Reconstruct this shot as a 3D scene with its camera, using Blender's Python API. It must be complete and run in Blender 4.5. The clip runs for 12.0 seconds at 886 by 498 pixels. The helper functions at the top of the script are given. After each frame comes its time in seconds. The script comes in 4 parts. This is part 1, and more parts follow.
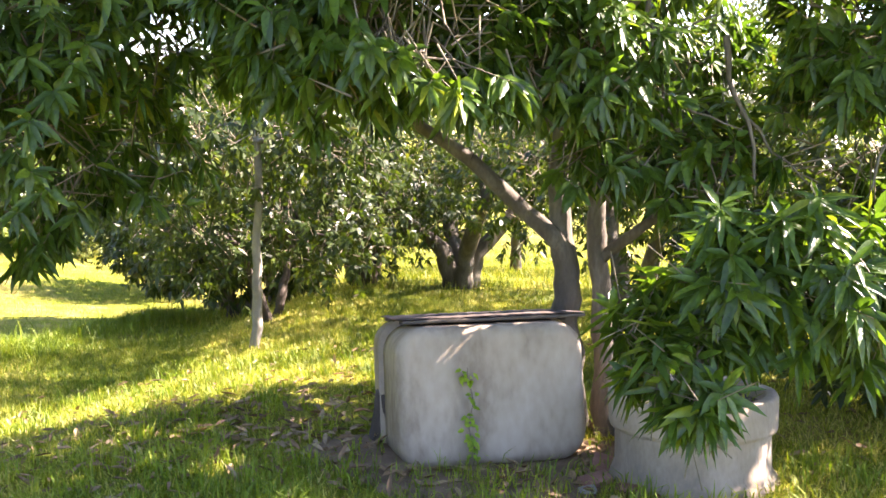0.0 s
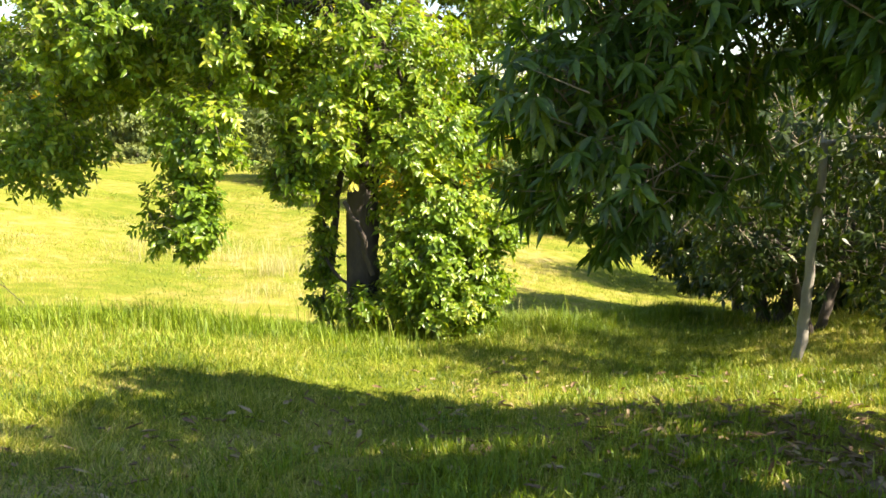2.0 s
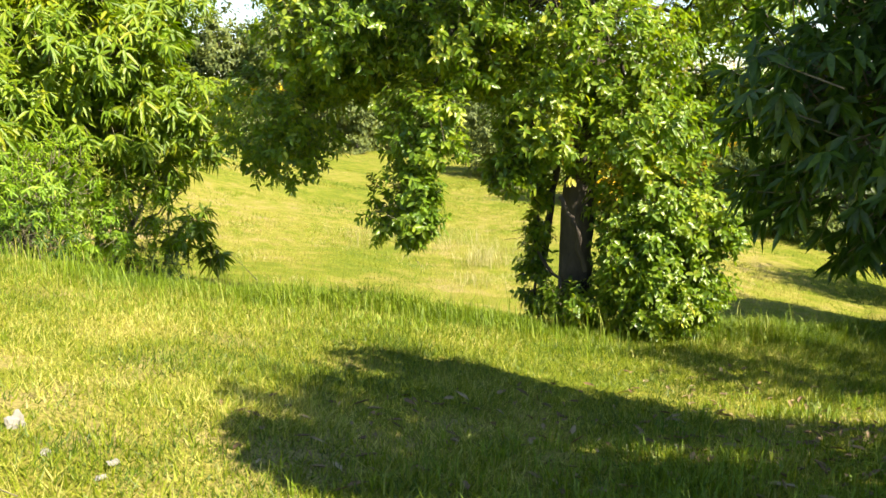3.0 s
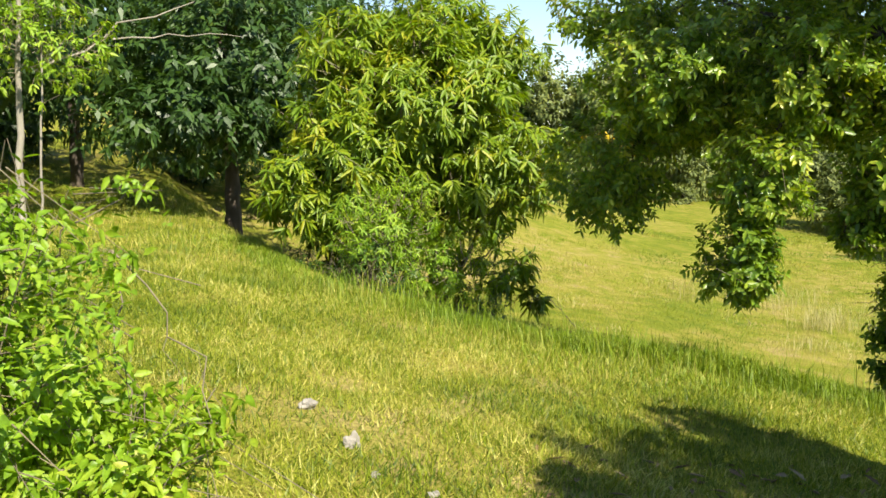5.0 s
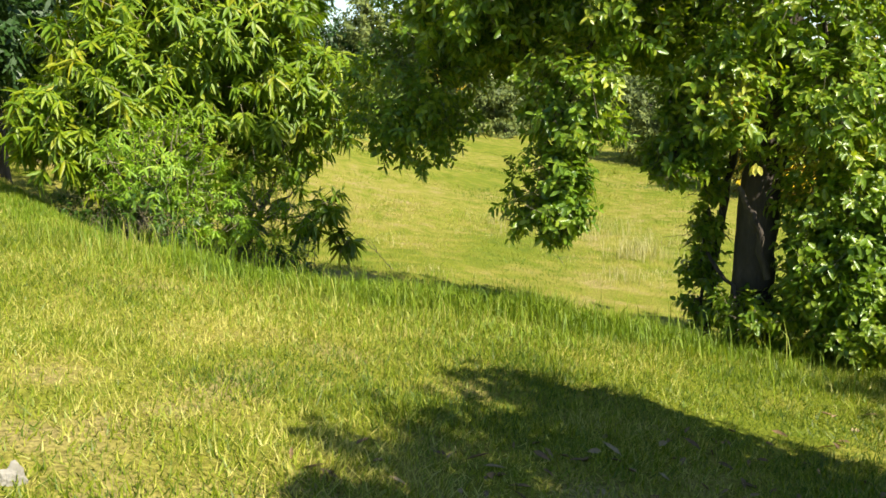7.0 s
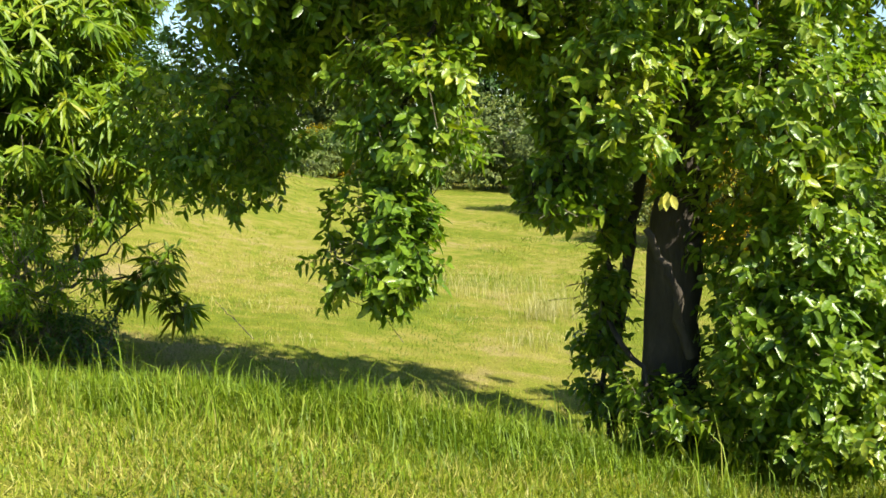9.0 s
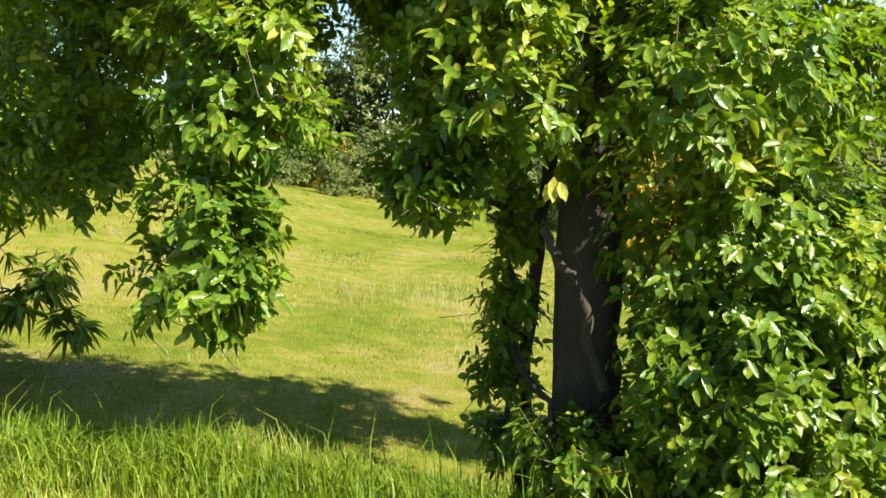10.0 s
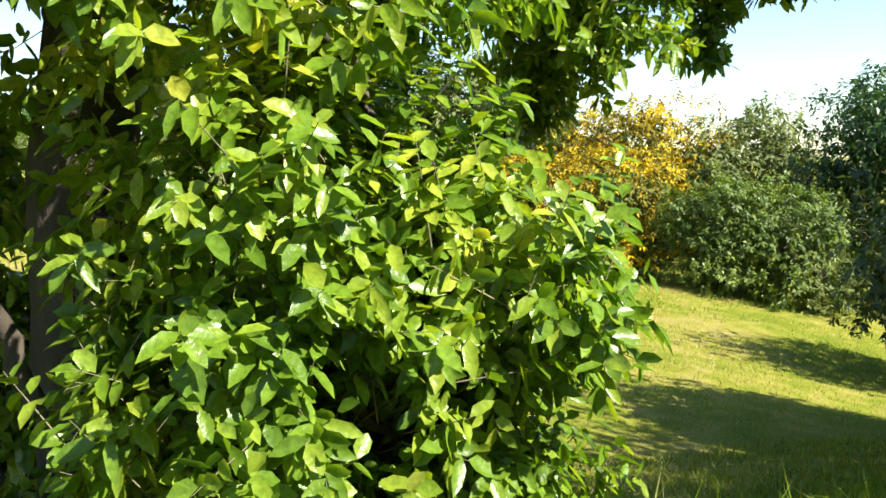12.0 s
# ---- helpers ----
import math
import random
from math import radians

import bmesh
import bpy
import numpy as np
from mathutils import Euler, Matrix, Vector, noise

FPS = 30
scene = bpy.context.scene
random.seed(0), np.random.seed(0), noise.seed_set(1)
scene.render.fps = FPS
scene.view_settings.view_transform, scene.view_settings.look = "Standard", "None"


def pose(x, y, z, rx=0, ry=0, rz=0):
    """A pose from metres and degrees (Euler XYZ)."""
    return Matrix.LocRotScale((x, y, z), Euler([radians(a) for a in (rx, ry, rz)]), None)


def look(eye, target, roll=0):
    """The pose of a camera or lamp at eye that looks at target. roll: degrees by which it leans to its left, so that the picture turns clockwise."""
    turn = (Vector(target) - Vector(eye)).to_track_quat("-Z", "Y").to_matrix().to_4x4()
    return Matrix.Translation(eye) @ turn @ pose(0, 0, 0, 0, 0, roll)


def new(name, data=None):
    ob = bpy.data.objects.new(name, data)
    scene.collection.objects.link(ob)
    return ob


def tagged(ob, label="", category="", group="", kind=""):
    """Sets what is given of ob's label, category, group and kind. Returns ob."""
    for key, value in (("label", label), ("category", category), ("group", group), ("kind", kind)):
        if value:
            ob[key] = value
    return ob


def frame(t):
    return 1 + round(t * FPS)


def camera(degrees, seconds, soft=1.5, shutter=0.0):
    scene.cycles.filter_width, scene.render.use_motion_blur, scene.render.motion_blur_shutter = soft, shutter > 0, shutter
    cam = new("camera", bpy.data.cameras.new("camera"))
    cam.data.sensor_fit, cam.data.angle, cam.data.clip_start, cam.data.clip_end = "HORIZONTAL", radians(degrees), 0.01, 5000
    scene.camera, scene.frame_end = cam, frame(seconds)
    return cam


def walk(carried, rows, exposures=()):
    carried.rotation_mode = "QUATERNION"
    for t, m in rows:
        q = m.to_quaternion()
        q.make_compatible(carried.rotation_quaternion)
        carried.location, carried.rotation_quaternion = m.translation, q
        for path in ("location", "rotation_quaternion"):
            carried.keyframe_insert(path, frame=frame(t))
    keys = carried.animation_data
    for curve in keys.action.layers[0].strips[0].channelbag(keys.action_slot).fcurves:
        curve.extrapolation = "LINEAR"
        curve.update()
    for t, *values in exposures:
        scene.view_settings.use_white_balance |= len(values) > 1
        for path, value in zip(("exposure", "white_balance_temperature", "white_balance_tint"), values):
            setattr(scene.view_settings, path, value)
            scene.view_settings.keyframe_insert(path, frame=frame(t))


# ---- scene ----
cam = camera(55.8, 12.0, soft=1.6)
METRES, EYE, TILT, LEAN, TURN = 8.0, 1.38, -9.8, 0.0, 0.0
ROWS = [
    (0.0, 0.0, 0.0, 0.0, -0.0, 0.0, 0.0),
    (0.5, -0.0118, -0.0006, 0.0009, 10.82, -0.48, -1.75),
    (1.0, -0.0215, -0.0036, 0.0014, 20.28, -0.62, -3.43),
    (1.5, -0.0278, -0.0057, 0.0012, 28.09, -1.12, -4.67),
    (2.0, -0.0315, -0.0112, 0.0008, 34.46, -1.94, -5.57),
    (2.5, -0.0365, -0.0191, 0.0, 41.52, -3.03, -6.71),
    (3.0, -0.04, -0.0231, -0.0001, 48.5, -3.93, -7.42),
    (3.5, -0.0438, -0.0255, 0.0027, 54.63, -3.34, -7.94),
    (3.7, -0.0453, -0.0265, 0.0030, 56.68, -2.9, -7.90),
    (5.3, -0.0532, -0.0205, -0.0016, 71.62, -4.09, -9.23),
    (5.5, -0.0537, -0.02, -0.0015, 71.71, -4.1, -9.22),
    (6.0, -0.0746, 0.0011, -0.0052, 69.83, -3.98, -9.09),
    (6.5, -0.1123, 0.0397, -0.0025, 64.77, -4.88, -8.43),
    (7.0, -0.1603, 0.0813, 0.0009, 58.72, -6.35, -8.18),
    (7.2, -0.1795, 0.0985, 0.0015, 57.67, -6.27, -8.08),
    (8.8, -0.3320, 0.3010, -0.003, 54.25, -1.92, -7.75),
    (9.0, -0.3487, 0.3288, -0.0032, 53.66, -1.75, -7.64),
    (9.5, -0.3856, 0.4037, -0.0036, 52.92, -1.15, -7.46),
    (10.0, -0.4088, 0.4784, 0.0014, 52.42, -0.94, -7.34),
    (10.5, -0.4322, 0.5531, 0.0028, 51.81, -0.58, -7.38),
    (11.0, -0.4426, 0.6292, 0.0094, 49.92, -0.28, -7.14),
    (11.5, -0.4457, 0.6992, 0.0077, 47.08, 0.22, -6.85),
    (12.0, -0.4436, 0.7757, 0.0056, 46.25, 0.77, -6.32),
]
EXPOSURES = [(0.0, 3.2, 7000, 36), (0.5, 3.1, 7200, 30), (1.5, 2.35, 7300, 21), (2.5, 1.85, 7300, 14), (3.7, 1.42, 7200, 12), (5.5, 1.22, 7000, 12), (9.0, 1.25, 6800, 6), (12.0, 1.6, 6700, 7)]
walk(cam, [(t, pose(0, 0, EYE, TILT, LEAN, TURN) @ pose(METRES * x, METRES * y, METRES * z, 90 + pitch, roll, yaw)) for t, x, y, z, yaw, pitch, roll in ROWS], EXPOSURES)

# ---- light ----
SUN_YAW, SUN_ELEV = -75.0, 44.0
world = bpy.data.worlds.new("sky")
scene.world = world
world.use_nodes = True
wn = world.node_tree.nodes
sky = wn.new("ShaderNodeTexSky")
sky.sky_type, sky.sun_disc = "NISHITA", False
sky.sun_elevation, sky.sun_rotation = radians(SUN_ELEV), radians(-SUN_YAW)
sky.air_density, sky.dust_density, sky.ozone_density = 1.0, 0.1, 2.5
world.node_tree.links.new(sky.outputs[0], wn["Background"].inputs[0])
wn["Background"].inputs[1].default_value = 0.09
sun_data = bpy.data.lights.new("sun", "SUN")
sun_data.energy, sun_data.angle, sun_data.color = 5.0, radians(0.6), (1.0, 0.95, 0.84)
sun = new("sun", sun_data)
sun_dir = Vector((-math.sin(radians(SUN_YAW)) * math.cos(radians(SUN_ELEV)), math.cos(radians(SUN_YAW)) * math.cos(radians(SUN_ELEV)), math.sin(radians(SUN_ELEV))))
sun.matrix_world = look(sun_dir * 60, (0, 0, 0))

rng = np.random.default_rng(7)


# ---- materials ----
def mat(name):
    m = bpy.data.materials.new(name)
    m.use_nodes = True
    nt = m.node_tree
    return m, nt, nt.nodes["Principled BSDF"], nt.nodes, nt.links


def ramp(nodes, stops):
    r = nodes.new("ShaderNodeValToRGB")
    while len(r.color_ramp.elements) < len(stops):
        r.color_ramp.elements.new(0.5)
    for e, (p, c) in zip(r.color_ramp.elements, stops):
        e.position, e.color = p, (*c, 1)
    return r


def leaf_material(name, stops, rough=0.42, through_part=0.38, tint=(1.3, 1.3, 0.4), patch=1.3, strength=1.1, each=0.62):
    """Thin leaf: gloss above, light let through; every leaf its own tone, larger patches of tone over the crown."""
    m, nt, p, nodes, links = mat(name)
    geo = nodes.new("ShaderNodeNewGeometry")
    tex = nodes.new("ShaderNodeTexNoise")
    tex.inputs["Scale"].default_value = patch
    co = nodes.new("ShaderNodeTexCoord")
    links.new(co.outputs["Object"], tex.inputs["Vector"])
    mix = nodes.new("ShaderNodeMath")
    mix.operation = "MULTIPLY_ADD"
    mix.inputs[1].default_value = each
    links.new(geo.outputs["Random Per Island"], mix.inputs[0])
    sc = nodes.new("ShaderNodeMath")
    sc.operation = "MULTIPLY_ADD"
    sc.inputs[1].default_value, sc.inputs[2].default_value = strength, 0.5 - 0.5 * each - 0.5 * strength
    links.new(tex.outputs["Fac"], sc.inputs[0])
    links.new(sc.outputs[0], mix.inputs[2])
    r = ramp(nodes, stops)
    links.new(mix.outputs[0], r.inputs["Fac"])
    spot = nodes.new("ShaderNodeTexNoise")
    spot.inputs["Scale"].default_value, spot.inputs["Detail"].default_value = 55.0, 3
    links.new(co.outputs["Object"], spot.inputs["Vector"])
    tone = ramp(nodes, [(0.32, (0.72, 0.74, 0.7)), (0.62, (1.12, 1.1, 1.0))])
    links.new(spot.outputs["Fac"], tone.inputs["Fac"])
    mot = nodes.new("ShaderNodeMix")
    mot.data_type, mot.blend_type = "RGBA", "MULTIPLY"
    mot.inputs[0].default_value = 1.0
    links.new(r.outputs["Color"], mot.inputs[6])
    links.new(tone.outputs["Color"], mot.inputs[7])
    links.new(mot.outputs[2], p.inputs["Base Color"])
    gl = nodes.new("ShaderNodeMath")
    gl.operation = "MULTIPLY_ADD"
    gl.inputs[1].default_value, gl.inputs[2].default_value = 0.3, rough - 0.1
    links.new(spot.outputs["Fac"], gl.inputs[0])
    links.new(gl.outputs[0], p.inputs["Roughness"])
    wave = nodes.new("ShaderNodeBump")
    wave.inputs["Strength"].default_value, wave.inputs["Distance"].default_value = 0.35, 0.01
    links.new(spot.outputs["Fac"], wave.inputs["Height"])
    links.new(wave.outputs[0], p.inputs["Normal"])
    p.inputs["Specular IOR Level"].default_value = 0.5
    tl = nodes.new("ShaderNodeBsdfTranslucent")
    tc = nodes.new("ShaderNodeMix")
    tc.data_type, tc.blend_type = "RGBA", "MULTIPLY"
    tc.inputs[0].default_value = 1.0
    tc.inputs[7].default_value = (*tint, 1)
    links.new(mot.outputs[2], tc.inputs[6])
    links.new(tc.outputs[2], tl.inputs["Color"])
    ms = nodes.new("ShaderNodeMixShader")
    ms.inputs[0].default_value = through_part
    links.new(p.outputs[0], ms.inputs[1])
    links.new(tl.outputs[0], ms.inputs[2])
    links.new(ms.outputs[0], nodes["Material Output"].inputs[0])
    return m


def rough_material(name, stops, scale, rough=0.9, bump=0.3, stretch=(1, 1, 1), fine=9.0, metal=0.0):
    """Two noises, one of stains and one of grain, with relief."""
    m, nt, p, nodes, links = mat(name)
    co = nodes.new("ShaderNodeTexCoord")
    mp = nodes.new("ShaderNodeMapping")
    mp.inputs["Scale"].default_value = stretch
    links.new(co.outputs["Object"], mp.inputs[0])
    a = nodes.new("ShaderNodeTexNoise")
    a.inputs["Scale"].default_value, a.inputs["Detail"].default_value = scale, 6
    b = nodes.new("ShaderNodeTexNoise")
    b.inputs["Scale"].default_value, b.inputs["Detail"].default_value = scale * fine, 5
    links.new(mp.outputs[0], a.inputs["Vector"])
    links.new(mp.outputs[0], b.inputs["Vector"])
    mx = nodes.new("ShaderNodeMath")
    mx.operation = "MULTIPLY_ADD"
    mx.inputs[1].default_value = 0.45
    links.new(b.outputs["Fac"], mx.inputs[0])
    s2 = nodes.new("ShaderNodeMath")
    s2.operation = "MULTIPLY_ADD"
    s2.inputs[1].default_value, s2.inputs[2].default_value = 1.3, -0.38
    links.new(a.outputs["Fac"], s2.inputs[0])
    links.new(s2.outputs[0], mx.inputs[2])
    r = ramp(nodes, stops)
    links.new(mx.outputs[0], r.inputs["Fac"])
    links.new(r.outputs["Color"], p.inputs["Base Color"])
    p.inputs["Roughness"].default_value = rough
    p.inputs["Metallic"].default_value = metal
    bp = nodes.new("ShaderNodeBump")
    bp.inputs["Strength"].default_value, bp.inputs["Distance"].default_value = bump, 0.02
    links.new(mx.outputs[0], bp.inputs["Height"])
    links.new(bp.outputs[0], p.inputs["Normal"])
    return m


MANGO = leaf_material("mango_leaf", [(0.0, (0.03, 0.07, 0.012)), (0.45, (0.055, 0.12, 0.018)), (0.75, (0.095, 0.18, 0.022)), (0.97, (0.24, 0.28, 0.03))], 0.28, 0.45)
MANGO_YOUNG = leaf_material("young_mango_leaf", [(0.0, (0.08, 0.16, 0.01)), (0.4, (0.15, 0.25, 0.012)), (0.75, (0.25, 0.32, 0.015)), (1.0, (0.36, 0.33, 0.02))], 0.42, 0.38)
VINE = leaf_material("vine_leaf", [(0.0, (0.075, 0.155, 0.018)), (0.45, (0.17, 0.28, 0.026)), (0.8, (0.32, 0.395, 0.045)), (1.0, (0.58, 0.55, 0.08))], 0.28, 0.42)
ORCHARD = leaf_material("orchard_leaf", [(0.0, (0.022, 0.042, 0.01)), (0.5, (0.045, 0.08, 0.015)), (0.85, (0.09, 0.13, 0.02)), (1.0, (0.2, 0.19, 0.04))], 0.34, 0.42)
HEDGE = leaf_material("shrub_leaf", [(0.0, (0.11, 0.22, 0.014)), (0.5, (0.21, 0.36, 0.02)), (0.85, (0.31, 0.42, 0.035)), (1.0, (0.44, 0.4, 0.07))], 0.45, 0.42)
DARKTREE = leaf_material("dark_tree_leaf", [(0.0, (0.02, 0.05, 0.01)), (0.5, (0.035, 0.085, 0.016)), (0.85, (0.065, 0.13, 0.02)), (1.0, (0.13, 0.18, 0.03))], 0.4, 0.28, patch=0.5)
FAR = leaf_material("far_wood_leaf", [(0.0, (0.06, 0.09, 0.025)), (0.5, (0.12, 0.16, 0.035)), (0.85, (0.2, 0.23, 0.05)), (1.0, (0.3, 0.3, 0.08))], 0.6, 0.25, patch=0.3)
SCRUB = leaf_material("scrub_leaf", [(0.0, (0.05, 0.09, 0.018)), (0.5, (0.11, 0.17, 0.028)), (0.85, (0.19, 0.25, 0.04)), (1.0, (0.3, 0.31, 0.06))], 0.5, 0.3, patch=0.5)
BLOSSOM = leaf_material("yellow_blossom", [(0.0, (0.05, 0.08, 0.015)), (0.4, (0.16, 0.16, 0.015)), (0.65, (0.55, 0.39, 0.01)), (1.0, (0.68, 0.47, 0.01))], 0.8, 0.25, (1.1, 0.95, 0.3), patch=0.5, strength=1.8)
BARK = rough_material("bark", [(0.0, (0.035, 0.03, 0.022)), (0.5, (0.1, 0.088, 0.064)), (0.8, (0.18, 0.165, 0.125)), (1.0, (0.3, 0.29, 0.24))], 7, 0.92, 0.8, (1, 1, 0.35))
BARK_DARK = rough_material("dark_bark", [(0.0, (0.025, 0.02, 0.015)), (0.6, (0.07, 0.055, 0.04)), (1.0, (0.15, 0.12, 0.09))], 8, 0.93, 0.8, (1, 1, 0.3))
TWIG = rough_material("twig", [(0.0, (0.08, 0.07, 0.04)), (1.0, (0.24, 0.2, 0.13))], 20, 0.85, 0.2)
PALE = rough_material("pale_bark", [(0.0, (0.12, 0.11, 0.085)), (0.6, (0.27, 0.25, 0.2)), (1.0, (0.42, 0.4, 0.34))], 6, 0.9, 0.4, (1, 1, 0.4))
GRASS = leaf_material("grass_blade", [(0.0, (0.07, 0.13, 0.008)), (0.35, (0.17, 0.235, 0.012)), (0.7, (0.29, 0.34, 0.025)), (1.0, (0.54, 0.5, 0.15))], 0.45, 0.4, (1.15, 1.1, 0.5), 0.7, 1.7, 1.0)
LUSH = leaf_material("lush_grass_blade", [(0.0, (0.09, 0.17, 0.008)), (0.45, (0.17, 0.27, 0.012)), (0.8, (0.27, 0.35, 0.022)), (1.0, (0.46, 0.44, 0.12))], 0.5, 0.4, (1.15, 1.1, 0.5), 0.9, 1.6)
FIELD = leaf_material("field_grass_blade", [(0.0, (0.12, 0.2, 0.012)), (0.4, (0.22, 0.29, 0.02)), (0.75, (0.36, 0.35, 0.06)), (1.0, (0.46, 0.38, 0.16))], 0.6, 0.35, (1.1, 1.05, 0.6), 0.26, 3.4, 0.34)


def ground_material():
    m, nt, p, nodes, links = mat("soil_and_turf")
    co = nodes.new("ShaderNodeTexCoord")

    def noise_of(scale, detail=5):
        n = nodes.new("ShaderNodeTexNoise")
        n.inputs["Scale"].default_value, n.inputs["Detail"].default_value = scale, detail
        links.new(co.outputs["Object"], n.inputs["Vector"])
        return n
    big, mid, fine = noise_of(0.22), noise_of(1.7), noise_of(38)
    add = nodes.new("ShaderNodeMath")
    add.operation = "MULTIPLY_ADD"
    add.inputs[1].default_value = 0.5
    links.new(mid.outputs["Fac"], add.inputs[0])
    half = nodes.new("ShaderNodeMath")
    half.operation = "MULTIPLY"
    half.inputs[1].default_value = 0.5
    links.new(big.outputs["Fac"], half.inputs[0])
    links.new(half.outputs[0], add.inputs[2])
    r = ramp(nodes, [(0.3, (0.1, 0.145, 0.013)), (0.46, (0.175, 0.2, 0.022)), (0.56, (0.26, 0.24, 0.05)), (0.68, (0.33, 0.26, 0.12))])
    links.new(add.outputs[0], r.inputs["Fac"])
    r2 = ramp(nodes, [(0.3, (0.45, 0.45, 0.4)), (0.7, (1.2, 1.2, 1.1))])
    links.new(fine.outputs["Fac"], r2.inputs["Fac"])
    mx = nodes.new("ShaderNodeMix")
    mx.data_type, mx.blend_type = "RGBA", "MULTIPLY"
    mx.inputs[0].default_value = 1.0
    links.new(r.outputs["Color"], mx.inputs[6])
    links.new(r2.outputs["Color"], mx.inputs[7])
    links.new(mx.outputs[2], p.inputs["Base Color"])
    p.inputs["Roughness"].default_value = 0.95
    p.inputs["Specular IOR Level"].default_value = 0.1
    b = nodes.new("ShaderNodeBump")
    b.inputs["Strength"].default_value, b.inputs["Distance"].default_value = 0.6, 0.04
    links.new(fine.outputs["Fac"], b.inputs["Height"])
    links.new(b.outputs[0], p.inputs["Normal"])
    return m


GROUND = ground_material()

# ---- ground ----
EDGE = np.array([(-4.6, 15.0), (-5.4, 9.5), (-6.1, 6.9), (-7.6, 4.9), (-8.7, 3.0), (-10.5, 1.9), (-15.0, 1.2), (-26.0, 0.2), (-60.0, -4.0)])


def smooth(a, b, v):
    v = np.clip((v - a) / (b - a), 0, 1)
    return v * v * (3 - 2 * v)


def edge_side(x, y):
    """Metres beyond the bank's brow (minus: on the lawn's side)."""
    best = np.full(x.shape, 1e9)
    sign = np.zeros(x.shape)
    for (ax, ay), (bx, by) in zip(EDGE[:-1], EDGE[1:]):
        dx, dy = bx - ax, by - ay
        n = dx * dx + dy * dy
        u = np.clip(((x - ax) * dx + (y - ay) * dy) / n, 0, 1)
        qx, qy = ax + u * dx, ay + u * dy
        d = np.hypot(x - qx, y - qy)
        c = dx * (y - ay) - dy * (x - ax)
        near = d < best
        best = np.where(near, d, best)
        sign = np.where(near, np.where(c < 0, 1.0, -1.0), sign)
    return best * sign


def ground_z(x, y):
    x, y = np.asarray(x, float), np.asarray(y, float)
    s = 0.10 + 0.08 * smooth(-1.0, -4.0, x)
    s = np.where(x > -1.0, 0.10, s)
    yy = np.where(y > 0, y, y * 0.3)
    z = -3.2 * np.tanh(s * yy / 3.2)
    z = z - 0.9 * smooth(0.0, 1.9, edge_side(x, y)) * (1 - 0.6 * smooth(8.0, 14.0, y) * smooth(-9.0, -5.0, x))
    r = np.hypot(x, y)
    west = smooth(0.1, 0.7, -x / np.maximum(r, 0.1))
    turn = np.degrees(np.arctan2(-(x + 3.0), y - 4.0))
    z = z + (0.5 + 4.5 * smooth(54, 80, turn)) * smooth(20, 64, r) * west - 1.6 * smooth(9, 32, y) * (1 - west)
    z = z + 0.035 * np.sin(x * 1.3 + 0.7) * np.sin(y * 1.1) + 0.015 * np.sin(x * 4.1) * np.sin(y * 3.7 + 1)
    return z


def gz(x, y):
    return float(ground_z(np.array([x]), np.array([y]))[0])


def mesh_from(name, verts, faces, material, smooth_shade=False):
    me = bpy.data.meshes.new(name)
    verts = np.asarray(verts, np.float32)
    me.vertices.add(len(verts))
    me.vertices.foreach_set("co", verts.ravel())
    sizes = np.concatenate([np.full(len(f), f.shape[1]) for f in faces]).astype(np.int32)
    flat = np.concatenate([f.ravel() for f in faces]).astype(np.int32)
    me.loops.add(len(flat))
    me.loops.foreach_set("vertex_index", flat)
    me.polygons.add(len(sizes))
    starts = np.zeros(len(sizes), np.int32)
    starts[1:] = np.cumsum(sizes)[:-1]
    me.polygons.foreach_set("loop_start", starts)
    me.polygons.foreach_set("loop_total", sizes)
    if smooth_shade:
        me.polygons.foreach_set("use_smooth", np.ones(len(sizes), bool))
    me.materials.append(material)
    me.update(calc_edges=True)
    return me


def build_ground():
    near = np.arange(-26, 26.01, 0.25)
    far = np.array([30, 36, 44, 54, 70, 90, 130, 200, 320, 600, 1200, 2500.0])
    ax = np.concatenate([-far[::-1], near, far])
    X, Y = np.meshgrid(ax, ax)
    Z = ground_z(X, Y)
    n = len(ax)
    v = np.stack([X.ravel(), Y.ravel(), Z.ravel()], 1)
    i = (np.arange(n - 1)[:, None] * n + np.arange(n - 1)[None, :]).ravel()
    f = np.stack([i, i + 1, i + n + 1, i + n], 1)
    ob = new("ground", mesh_from("ground", v, [f], GROUND, True))
    tagged(ob, "sloping turf and dry soil under grass, dropping to a field", "ground", kind="structure")
    return ob


build_ground()


# ---- builders ----
def unit(a):
    return a / np.maximum(np.linalg.norm(a, axis=-1, keepdims=True), 1e-9)


